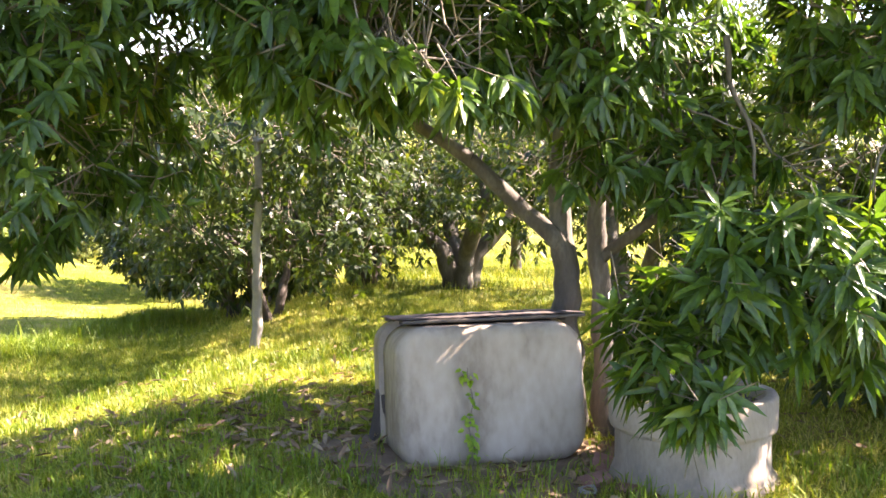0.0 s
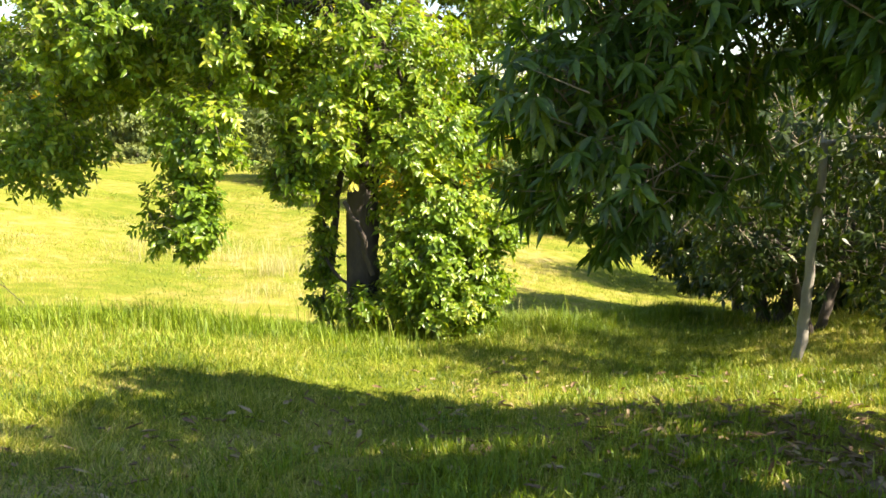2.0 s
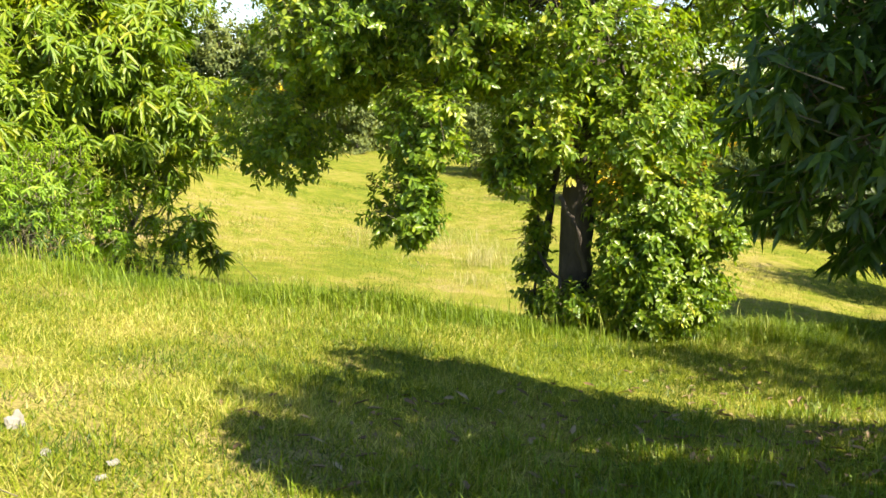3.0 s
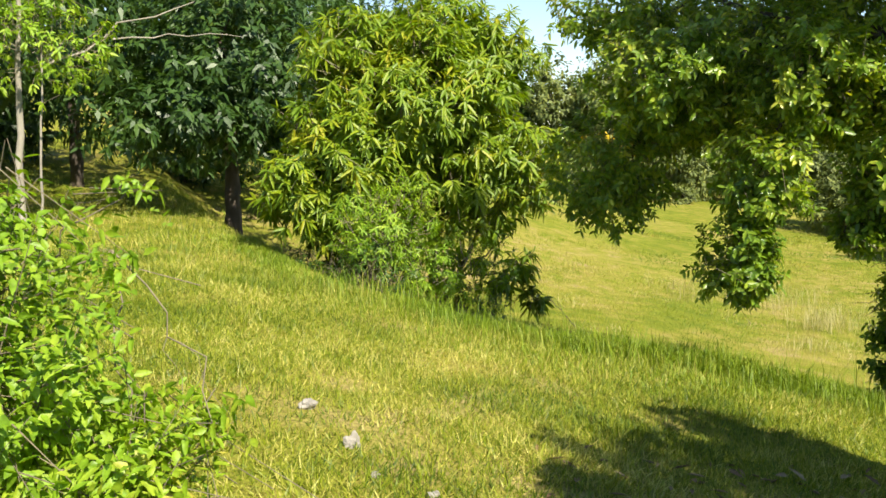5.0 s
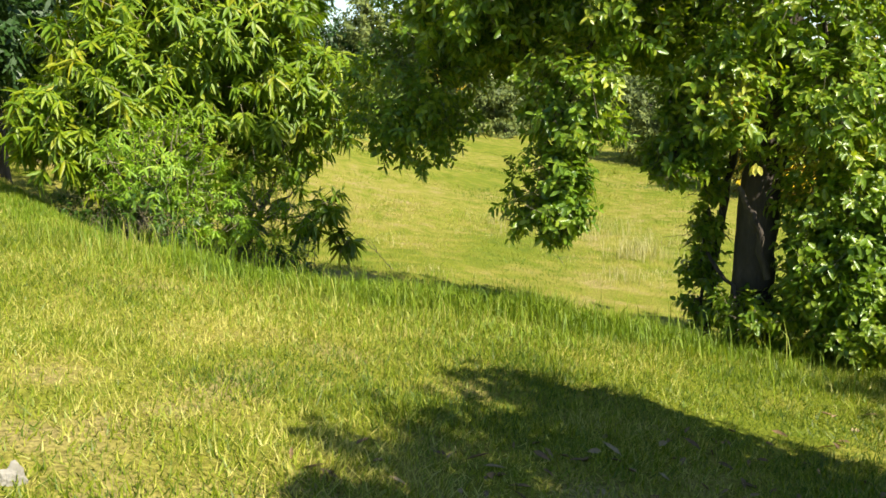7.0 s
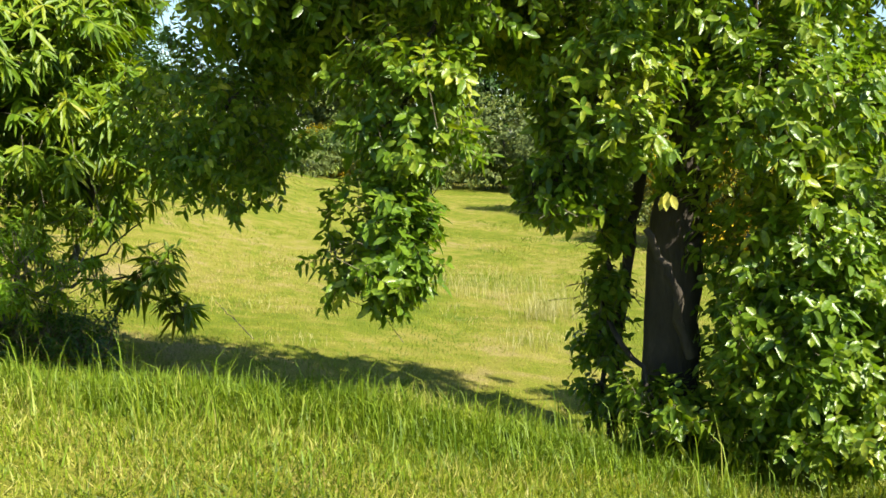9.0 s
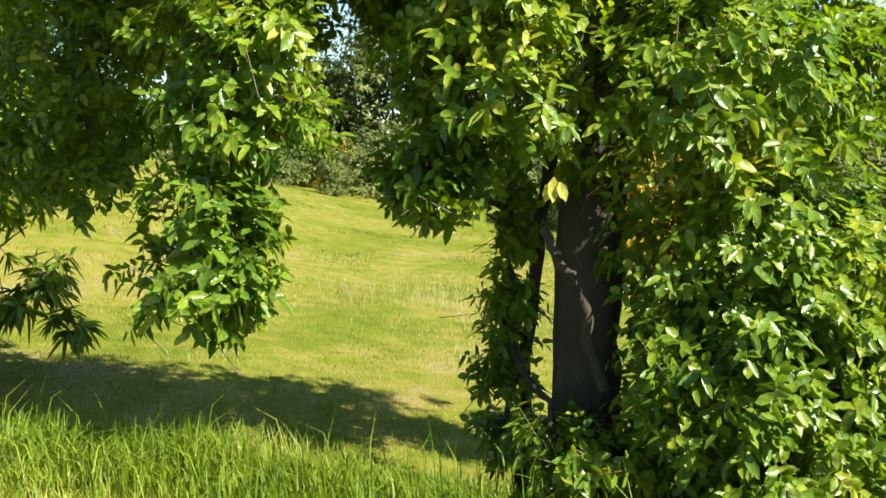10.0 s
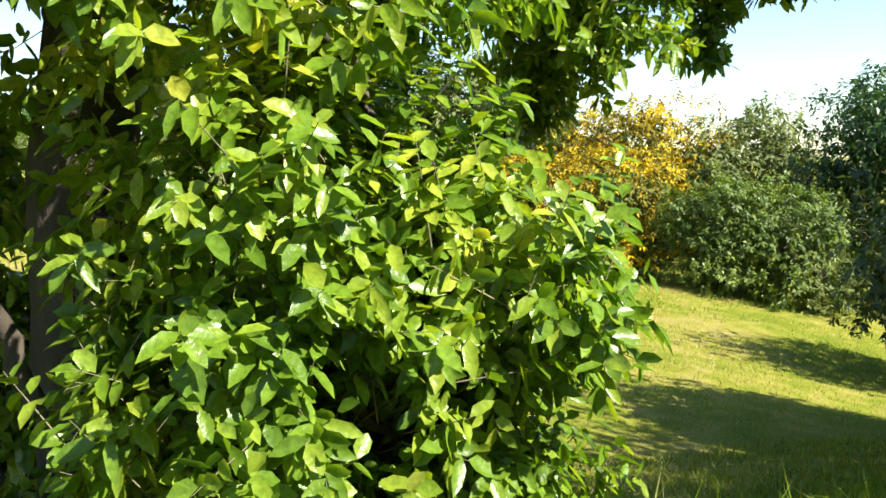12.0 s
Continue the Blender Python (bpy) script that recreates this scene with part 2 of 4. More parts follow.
def leaf_mesh(name, pos, way, up, length, width, material, droop=0.25, fold=0.35, folded=True, blunt=0.34):
    """Leaves with a midrib fold and a drooping tip, one island each."""
    n = len(pos)
    way = unit(way)
    side = unit(np.cross(way, up))
    nor = np.cross(side, way)
    L, Wd = length[:, None], width[:, None]
    down = np.array([0, 0, -1.0])

    def at(u, s, lift):
        p = pos + way * (L * u) + side * (Wd * s) + nor * (Wd * lift)
        return p + down * (L * droop * u * u)
    if folded:
        pts = [at(0, 0, 0), at(0.36, 0, -fold * 0.3), at(0.72, 0, -fold * 0.25), at(1, 0, 0),
               at(0.3, 0.46, fold * 0.3), at(0.7, blunt, fold * 0.25), at(0.3, -0.46, fold * 0.3), at(0.7, -blunt, fold * 0.25)]
        k = 8
        tris = [(0, 1, 4), (2, 3, 5), (1, 0, 6), (3, 2, 7)]
        quads = [(1, 2, 5, 4), (2, 1, 6, 7)]
    else:
        pts = [at(0, 0, 0), at(0.4, 0.5, 0.1), at(1, 0, 0), at(0.4, -0.5, 0.1)]
        k = 4
        tris, quads = [], [(0, 1, 2, 3)]
    v = np.stack(pts, 1).reshape(-1, 3)
    base = (np.arange(n) * k)[:, None]
    faces = []
    if tris:
        faces.append(np.concatenate([base + np.array(t)[None] for t in tris]))
    faces.append(np.concatenate([base + np.array(q)[None] for q in quads]))
    return mesh_from(name, v, faces, material)


def tube(paths, sides=6):
    """Tapered tubes: each path is rows of x, y, z, radius."""
    vs, fs, o = [], [], 0
    for path in paths:
        path = np.asarray(path, float)
        p, r = path[:, :3], path[:, 3]
        d = unit(np.gradient(p, axis=0))
        ref = np.array([0.3, 0.9, 0.1]) if abs(d[0][2]) > 0.6 else np.array([0, 0, 1.0])
        a = unit(np.cross(d, ref))
        b = np.cross(d, a)
        th = np.linspace(0, 2 * np.pi, sides, endpoint=False)
        ring = p[:, None] + r[:, None, None] * (np.cos(th)[None, :, None] * a[:, None] + np.sin(th)[None, :, None] * b[:, None])
        vs.append(ring.reshape(-1, 3))
        m = len(p)
        i = np.arange(m - 1)[:, None] * sides + np.arange(sides)[None]
        j = np.arange(m - 1)[:, None] * sides + (np.arange(sides)[None] + 1) % sides
        fs.append(o + np.stack([i, j, j + sides, i + sides], -1).reshape(-1, 4))
        o += m * sides
    return np.concatenate(vs), [np.concatenate(fs)]


def wavy(a, b, r0, r1, steps=7, sway=0.08, lift=0.0):
    a, b = np.array(a, float), np.array(b, float)
    u = np.linspace(0, 1, steps)[:, None]
    d = np.linalg.norm(b - a)
    p = a + (b - a) * u
    wob = rng.normal(0, sway * d * 0.35, (steps, 3)) * np.sin(u * np.pi)
    wob = wob * np.array([1, 1, 0.5])
    p = p + wob + np.array([0, 0, lift * d]) * np.sin(u * np.pi)
    return np.concatenate([p, r0 + (r1 - r0) * u ** 0.8], 1)


def part_mesh(name, me, parent, label=""):
    ob = new(name, me)
    ob.parent = parent
    if label:
        ob["label"] = label
    return ob


def thing(name, label, category, group="", at=(0, 0, 0)):
    e = new(name)
    e.location = at
    e.empty_display_size = 0.1
    return tagged(e, label, category, group)


def shoots(blobs, fill=0.28, gap=0.0, gap_scale=1.6):
    """Shoot tips in ellipsoids (x, y, z, rx, ry, rz, count), thick towards the skin, with open patches; and their outward ways."""
    P, D = [], []
    for cx, cy, cz, rx, ry, rz, count in blobs:
        c, r = np.array([cx, cy, cz]), np.array([rx, ry, rz])
        d = unit(rng.normal(size=(int(count * 1.8) + 8, 3)))
        u = rng.random(len(d)) ** fill
        lump = 1 + 0.16 * np.sin(d[:, 0] * 5 + cx * 3) * np.sin(d[:, 1] * 5 + cy) + 0.14 * np.sin(d[:, 2] * 7 + cz * 2 + d[:, 0] * 4)
        p = c + d * r * (u * lump)[:, None]
        if gap:
            q = p * gap_scale
            val = np.sin(q[:, 0] * 2.1 + 1) * np.sin(q[:, 1] * 2.3 + 2) * np.sin(q[:, 2] * 2.7) + rng.normal(0, 0.18, len(p))
            p, d = p[val < gap], d[val < gap]
        P.append(p[:count])
        D.append(unit(d[:count] / r))
    return np.concatenate(P), np.concatenate(D)


def rosettes(tips, out, per, length, width, spread=0.9, along=0.1, hang=0.35, jitter=0.25):
    """Leaves round each shoot's tip: places, ways, ups, lengths and widths."""
    n = len(tips)
    shoot = unit(out + rng.normal(0, 0.35, out.shape) + np.array([0, 0, 0.15]))
    a = unit(np.cross(shoot, rng.normal(size=shoot.shape)))
    b = np.cross(shoot, a)
    pos, way, up, ln, wd = [], [], [], [], []
    for k in range(per):
        th = k * 2.4 + rng.normal(0, 0.3, n)
        rad = np.cos(th)[:, None] * a + np.sin(th)[:, None] * b
        f = (k + 0.5) / per
        w = unit(shoot * (1.1 - spread * (1 - f * 0.5)) + rad * spread + np.array([0, 0, -hang]) + rng.normal(0, jitter, rad.shape))
        pos.append(tips - shoot * (along * (1 - f)))
        way.append(w)
        up.append(unit(shoot + np.array([0, 0, 0.8]) + rng.normal(0, 0.25, rad.shape)))
        ln.append(length * rng.uniform(0.6, 1.15, n))
        wd.append(width * rng.uniform(0.7, 1.15, n))
    return np.concatenate(pos), np.concatenate(way), np.concatenate(up), np.concatenate(ln), np.concatenate(wd), shoot


def tree(name, label, category, base, stems, blobs, leaf, per=9, length=0.16, width=0.04, bark=BARK, folded=True, group="",
         droop=0.25, hang=0.35, along=0.1, gap=0.35, fill=0.28, limb_r=0.05, twig_every=1, spread=0.9, sides=8, extra_limbs=(), blunt=0.34, branchlets=4, upper=(), upper_leaf=0.2, twig_r=0.006):
    """A tree: stems as rows of points with radii, limbs from the stems' tops into each part of the crown, twigs, and leaves on every twig's end."""
    b0 = np.array(base, float)
    e = thing(name, label, category, group, tuple(b0))
    tops = []
    for k, st in enumerate(stems):
        st = np.asarray(st, float)
        st = np.concatenate([[np.append(st[0][:3] - np.array([0, 0, 0.25]), st[0][3] * 1.45)], st])
        fine = np.stack([np.interp(np.linspace(0, len(st) - 1, len(st) * 4), np.arange(len(st)), st[:, c]) for c in range(4)], 1)
        fine[:, :3] += rng.normal(0, 0.012, (len(fine), 3))
        fine[:, 3] *= 1 + rng.normal(0, 0.06, len(fine))
        fine[:, :3] -= b0
        v, f = tube([fine], sides)
        part_mesh("trunk", mesh_from("trunk", v, f, bark, True), e)
        tops.append(st)
    limbs = []
    high = max(s[-1][2] for s in tops)
    for cx, cy, cz, rx, ry, rz, count in blobs:
        c = np.array([cx, cy, cz])
        best = min(tops, key=lambda s: np.linalg.norm(s[-1][:3] - c))
        above = [q for q in blobs if q[2] > cz + 0.25]
        if cz < high + 0.1 and above:
            q = min(above, key=lambda q: math.dist(q[:3], (cx, cy, cz)))
            start, r0 = np.array(q[:3]), limb_r * 0.5
        else:
            start, r0 = best[-1][:3], max(limb_r, best[-1][3] * 0.6)
        main = wavy(start - b0, c - b0, r0, limb_r * 0.3, 8, 0.12, 0.06)
        limbs.append(main)
        for _ in range(branchlets):
            d = unit(rng.normal(size=3))
            q = c + d * np.array([rx, ry, rz]) * 0.7
            limbs.append(wavy(main[rng.integers(4, 8)][:3], q - b0, limb_r * 0.2, limb_r * 0.07, 7, 0.25))
    for a, b, r0, r1 in extra_limbs:
        limbs.append(wavy(np.array(a) - b0, np.array(b) - b0, r0, r1, 8, 0.1, 0.03))
    for li in limbs:
        v, f = tube([li], 6)
        part_mesh("limb", mesh_from("limb", v, f, bark, True), e)
    tips, out = shoots(blobs, fill, gap)
    pos, way, up, ln, wd, shoot = rosettes(tips, out, per, length, width, spread, along, hang)
    part_mesh("crown", leaf_mesh("crown", pos - b0, way, up, ln, wd, leaf, droop, 0.35, folded, blunt), e)
    # out-of-view leaf mass over the crown, added to cast shade
    if upper:
        tips2, out2 = shoots(upper, 0.45)
        pos, way, up, ln, wd, _ = rosettes(tips2, out2, 8, upper_leaf, upper_leaf * 0.45, 1.0, upper_leaf, 0.15)
        part_mesh("unseen_shade_crown", leaf_mesh("unseen_shade_crown", pos - b0, way, up, ln, wd, leaf, droop, 0.35, False), e)
        for q in upper:
            v, f = tube([wavy(tops[0][-1][:3] - b0, np.array(q[:3]) - b0, tops[0][-1][3] * 0.8, limb_r * 0.4, 8, 0.1)], 6)
            part_mesh("limb", mesh_from("limb", v, f, bark, True), e)
    if twig_every:
        tw = []
        for p, s in zip(tips[::twig_every], shoot[::twig_every]):
            back = p - s * rng.uniform(0.15, 0.45) - np.array([0, 0, rng.uniform(0.0, 0.08)])
            tw.append(np.array([[*(back - b0), twig_r], [*(p - b0), twig_r * 0.4]]))
        v, f = tube(tw, 3)
        part_mesh("twig_growth", mesh_from("twig_growth", v, f, TWIG, True), e)["kind"] = "stuff"
    return e


def up_stem(x, y, pts):
    """A stem from the ground at x, y through offsets (dx, dy, height, radius)."""
    z = gz(x, y)
    return [(x + dx, y + dy, z + h, r) for dx, dy, h, r in pts]


# ---- the mango by the tank ----
mx, my = 0.93, 4.5
mz = gz(mx, my)
tree("mango_tree", "spreading dark green mango tree with low hanging boughs over tank", "tree", (mx, my, mz),
     [up_stem(mx, my, [(0, 0.05, 0, 0.075), (0.0, 0.14, 0.5, 0.062), (-0.02, 0.22, 0.9, 0.058), (-0.06, 0.2, 1.3, 0.05), (-0.1, 0.2, 2.2, 0.04)]),
      up_stem(mx - 0.17, my + 0.2, [(0, 0, 0, 0.1), (-0.03, 0.03, 0.6, 0.085), (-0.06, 0.08, 1.0, 0.075), (-0.1, 0.1, 1.5, 0.055), (0.0, 0.1, 2.4, 0.04)])],
     [(-2.1, 4.4, 1.62, 0.9, 0.85, 1.05, 600), (-1.1, 4.45, 2.5, 1.2, 0.85, 0.8, 400), (-0.25, 3.6, 1.75, 0.7, 0.45, 0.45, 260), (0.55, 3.9, 1.62, 0.6, 0.3, 0.4, 150), (0.75, 4.1, 1.15, 0.4, 0.25, 0.22, 36), (1.35, 4.2, 1.1, 0.4, 0.3, 0.35, 60),
      # the two parts at z 3.1 are unseen boughs added to shade the lawn
      (0.9, 4.8, 2.7, 1.4, 1.1, 0.8, 480), (2.2, 4.1, 1.8, 0.8, 0.7, 1.1, 420), (-0.2, 3.45, 3.1, 1.5, 0.9, 0.4, 400), (2.0, 2.9, 3.1, 1.2, 0.9, 0.45, 280), (-0.7, 5.2, 2.0, 1.0, 0.7, 0.7, 280), (1.2, 5.6, 1.7, 0.9, 0.6, 0.7, 260)],
     MANGO, per=11, length=0.135, width=0.042, along=0.09, hang=0.5, gap=0.16, limb_r=0.045,
     # unseen leaf masses overhead, added to fill the shadow on the lawn
     upper=[(-0.1, 2.8, 3.2, 0.6, 0.45, 0.25, 150), (0.5, 3.4, 3.2, 0.8, 0.5, 0.3, 160)],
     extra_limbs=[((0.71, 4.78, 0.55), (0.14, 4.59, 1.09), 0.06, 0.042), ((0.14, 4.59, 1.09), (-0.7, 4.3, 1.7), 0.042, 0.02), ((0.9, 4.72, 0.5), (1.15, 4.4, 0.8), 0.036, 0.026),
                  ((1.15, 4.4, 0.82), (1.35, 4.3, 1.4), 0.03, 0.012), ((1.35, 4.1, 1.7), (1.5, 4.0, 0.95), 0.018, 0.006), ((1.42, 4.05, 1.35), (1.75, 4.0, 1.0), 0.012, 0.004),
                  ((1.0, 4.2, 1.9), (1.05, 4.1, 1.25), 0.014, 0.006), ((0.75, 4.2, 1.55), (1.3, 4.1, 1.8), 0.012, 0.006), ((2.1, 3.8, 1.9), (1.9, 3.7, 1.0), 0.016, 0.005), ((2.0, 3.75, 1.3), (2.3, 3.7, 1.7), 0.012, 0.005)])
tree("mango_sapling", "low mango branch with broad dark drooping leaves beside planter", "tree", (1.95, 3.2, gz(1.95, 3.2)),
     [up_stem(1.95, 3.2, [(0, 0, 0, 0.03), (-0.1, -0.1, 0.5, 0.026), (-0.3, -0.2, 1.0, 0.02)])],
     [(0.7, 2.9, 0.6, 0.16, 0.12, 0.2, 15), (0.84, 2.75, 0.5, 0.2, 0.14, 0.2, 20), (0.84, 2.7, 0.36, 0.14, 0.1, 0.08, 8), (0.98, 2.82, 0.8, 0.28, 0.2, 0.24, 38), (1.28, 2.82, 0.82, 0.32, 0.22, 0.3, 50), (1.5, 2.9, 0.7, 0.25, 0.2, 0.3, 30)],
     MANGO, twig_r=0.0028, per=14, length=0.15, width=0.037, along=0.06, hang=0.4, limb_r=0.014, gap=0)

# ---- the tank and the planter ----
# first colour: the tank's stained moulded shell, fibreglass-like
TANK_SHELL = rough_material("weathered_tank_shell", [(0.0, (0.09, 0.07, 0.04)), (0.3, (0.22, 0.175, 0.115)), (0.55, (0.36, 0.3, 0.21)), (0.8, (0.43, 0.37, 0.27)), (1.0, (0.54, 0.48, 0.37))], 2.4, 0.88, 0.35, (1, 1, 0.5), 11)
PLANTER = rough_material("mossy_concrete", [(0.0, (0.13, 0.12, 0.09)), (0.4, (0.27, 0.22, 0.15)), (1.0, (0.47, 0.4, 0.3))], 4.5, 0.9, 0.4, (1, 1, 0.5), 12)
BOARD = rough_material("rotten_board", [(0.0, (0.03, 0.025, 0.02)), (0.6, (0.1, 0.085, 0.065)), (1.0, (0.24, 0.22, 0.19))], 5, 0.9, 0.5, (0.3, 3, 1))
SHEET = rough_material("rusty_sheet", [(0.0, (0.03, 0.022, 0.016)), (0.5, (0.07, 0.052, 0.04)), (1.0, (0.15, 0.13, 0.11))], 6, 0.85, 0.2)
SOIL = rough_material("dark_soil", [(0.0, (0.03, 0.022, 0.015)), (1.0, (0.12, 0.09, 0.06))], 14, 0.95, 0.9)
STONE = rough_material("pale_stone", [(0.0, (0.15, 0.14, 0.11)), (1.0, (0.36, 0.34, 0.3))], 9, 0.85, 0.5)
BRICK = rough_material("broken_brick", [(0.0, (0.16, 0.07, 0.045)), (1.0, (0.36, 0.2, 0.14))], 12, 0.9, 0.5)
LITTER = leaf_material("dry_leaf", [(0.0, (0.1, 0.06, 0.03)), (0.5, (0.22, 0.14, 0.07)), (1.0, (0.42, 0.33, 0.2))], 0.7, 0.15, (1.1, 0.9, 0.6), 2.0)


def part(name, bm, material, parent, label="", smooth_shade=True):
    me = bpy.data.meshes.new(name)
    bm.to_mesh(me)
    bm.free()
    me.materials.append(material)
    if smooth_shade:
        me.polygons.foreach_set("use_smooth", np.ones(len(me.polygons), bool))
    ob = new(name, me)
    if parent:
        ob.parent = parent
    if label:
        ob["label"] = label
    return ob


def rounded_box(sx, sy, sz, r, seg=3, rough=0.0, cuts=0):
    bm = bmesh.new()
    bmesh.ops.create_cube(bm, size=1.0)
    bmesh.ops.scale(bm, vec=(sx, sy, sz), verts=bm.verts)
    bmesh.ops.bevel(bm, geom=bm.edges[:], offset=r, segments=seg, profile=0.5, affect="EDGES")
    if cuts:
        bmesh.ops.subdivide_edges(bm, edges=[e for e in bm.edges if e.calc_length() > 0.2], cuts=cuts, use_grid_fill=True)
    if rough:
        for v in bm.verts:
            v.co += Vector(noise.noise_vector(v.co * 4.0)) * rough
    return bm


def lathe(profile, seg=36, rough=0.0):
    bm = bmesh.new()
    rings = []
    for r, z in profile:
        rings.append([bm.verts.new((r * math.cos(2 * math.pi * k / seg), r * math.sin(2 * math.pi * k / seg), z)) for k in range(seg)])
    for a, b in zip(rings[:-1], rings[1:]):
        for k in range(seg):
            bm.faces.new((a[k], a[(k + 1) % seg], b[(k + 1) % seg], b[k]))
    if rough:
        for v in bm.verts:
            v.co += Vector(noise.noise_vector(v.co * 3.0)) * rough
    return bm


TANK_X, TANK_Y = 0.2, 4.32
tank = thing("water_tank", "weathered grey moulded two-part water tank with rounded edges standing on grass", "tank")
tank.matrix_world = pose(TANK_X, TANK_Y, gz(TANK_X, TANK_Y) - 0.045, -12.5, 0.5, 12)
def shell(sx, sz, y0, y1, r, fillet, dent=0.004):
    """A tray-like half of the tank: a rounded-corner outline swept from its rim at y1 to a filleted face at y0."""
    bm = bmesh.new()
    seg = 8
    outline = []
    for cx, cz, a0 in ((sx / 2 - r, sz - r, 0), (-sx / 2 + r, sz - r, 90), (-sx / 2 + r, r, 180), (sx / 2 - r, r, 270)):
        for k in range(seg + 1):
            a = radians(a0 + 90 * k / seg)
            outline.append((cx + r * math.cos(a), cz + r * math.sin(a)))
    rings = []
    steps = [(y1, 0.0)] + [(y1 + (y0 - y1) * f + (fillet if y0 < y1 else -fillet) * f, 0.012 * f) for f in (0.35, 0.7, 1.0)]
    s = 1 if y0 < y1 else -1
    for k in range(1, 6):
        a = radians(90 * k / 5)
        steps.append((y0 + s * fillet * (1 - math.sin(a)), 0.012 + fillet * (1 - math.cos(a))))
    steps.append((y0, 0.012 + fillet + 0.12))
    for y, inset in steps:
        fx, fz = 1 - 2 * inset / sx, 1 - 2 * inset / sz
        rings.append([bm.verts.new((x * fx, y, (z - sz / 2) * fz + sz / 2)) for x, z in outline])
    n = len(outline)
    for a, c in zip(rings[:-1], rings[1:]):
        for k in range(n):
            bm.faces.new((a[k], a[(k + 1) % n], c[(k + 1) % n], c[k]))
    bm.faces.new(rings[-1])
    bm.faces.new(rings[0][::-1])
    for v in bm.verts:
        v.co += Vector(noise.noise_vector(v.co * 3.5)) * dent
    bmesh.ops.recalc_face_normals(bm, faces=bm.faces)
    return bm


part("front_shell", shell(1.02, 0.74, -0.37, 0.0, 0.15, 0.07), TANK_SHELL, tank, "stained beige-grey moulded front half")
part("rear_shell", shell(1.07, 0.76, 0.37, 0.012, 0.14, 0.06), TANK_SHELL, tank, "slightly wider moulded rear half")
part("seam", shell(1.0, 0.72, -0.004, 0.016, 0.14, 0.002, 0.002), BOARD, tank, "dark joint between the halves")
stump = thing("wooden_prop", "dark rotten wooden stump propping the tank's end", "stump")
stump.matrix_world = pose(-0.3, 4.36, gz(-0.3, 4.36) - 0.03, 0, 3, 20)
part("block", lathe([(0.0, 0.0), (0.13, 0.0), (0.11, 0.08), (0.09, 0.2), (0.085, 0.3), (0.0, 0.31)], 14, 0.02), BARK_DARK, stump)
lid = thing("tank_cover", "dark rotten boards and rusty sheet covering the tank", "cover")
lid.matrix_world = tank.matrix_world @ pose(0.05, 0.03, 0.744)
for k in range(4):
    bm = rounded_box(0.98 + 0.05 * math.sin(k * 5), 0.15, 0.018, 0.004, 1, 0.004, 4)
    bmesh.ops.translate(bm, vec=(0.015 * math.sin(k * 3), -0.23 + 0.165 * k, 0.009), verts=bm.verts)
    part("board", bm, BOARD, lid)
cs = np.linspace(-0.52, 0.5, 60)
top = np.stack([cs, np.zeros(60), 0.026 + 0.0015 * np.sin(cs * 75)], 1)
v = np.concatenate([top + [0, -0.29, 0.0], top + [0, 0.33, 0.004], top + [0, -0.29, -0.004], top + [0, 0.33, 0.0]])
i = np.arange(59)
f = np.concatenate([np.stack([i, i + 1, i + 61, i + 60], 1), np.stack([i + 120, i + 180, i + 181, i + 121], 1), np.stack([i, i + 120, i + 121, i + 1], 1), np.stack([i + 60, i + 61, i + 181, i + 180], 1)])
part_mesh("corrugated_sheet", mesh_from("sheet", v, [f], SHEET, True), lid)

# creeper climbing the tank's front
creeper = thing("creeper", "small green creeper climbing the tank's front face", "plant")
creeper.matrix_world = tank.matrix_world @ pose(-0.13, -0.378, 0.02)
zz = np.linspace(0.0, 0.5, 14)
stem = np.stack([0.012 * np.sin(zz * 23), -0.004 + 0.004 * np.cos(zz * 31), zz, 0.003 - zz * 0.002], 1)
v, f = tube([stem], 4)
part_mesh("stem", mesh_from("stem", v, f, TWIG, True), creeper)
k = 46
u = rng.random(k)
pos = np.stack([0.012 * np.sin(u * 11.5) + rng.normal(0, 0.018, k), np.full(k, -0.012), u * 0.5], 1)
way = np.stack([rng.normal(0, 1, k), -0.4 + rng.normal(0, 0.2, k), rng.normal(-0.2, 0.5, k)], 1)
part_mesh("leaves", leaf_mesh("leaves", pos, way, np.tile([0, -1.0, 0.5], (k, 1)), rng.uniform(0.026, 0.046, k), rng.uniform(0.018, 0.03, k), HEDGE), creeper)

# concrete ring planter
PX, PY = 1.22, 3.86
planter = thing("ring_planter", "round grey concrete planter ring with banded rim, stained", "planter")
planter.matrix_world = pose(PX, PY, gz(PX, PY) - 0.03, -7, -1, 0)
part("ring", lathe([(0.30, 0.0), (0.40, 0.0), (0.405, 0.05), (0.385, 0.075), (0.372, 0.1), (0.368, 0.27), (0.372, 0.285), (0.393, 0.29), (0.397, 0.305), (0.4, 0.44), (0.392, 0.455), (0.345, 0.455), (0.337, 0.445), (0.33, 0.2)], 44, 0.006), PLANTER, planter)
bm = lathe([(0.0, 0.42), (0.12, 0.425), (0.25, 0.41), (0.338, 0.39)], 24, 0.015)
part("soil", bm, SOIL, planter, "dark soil")

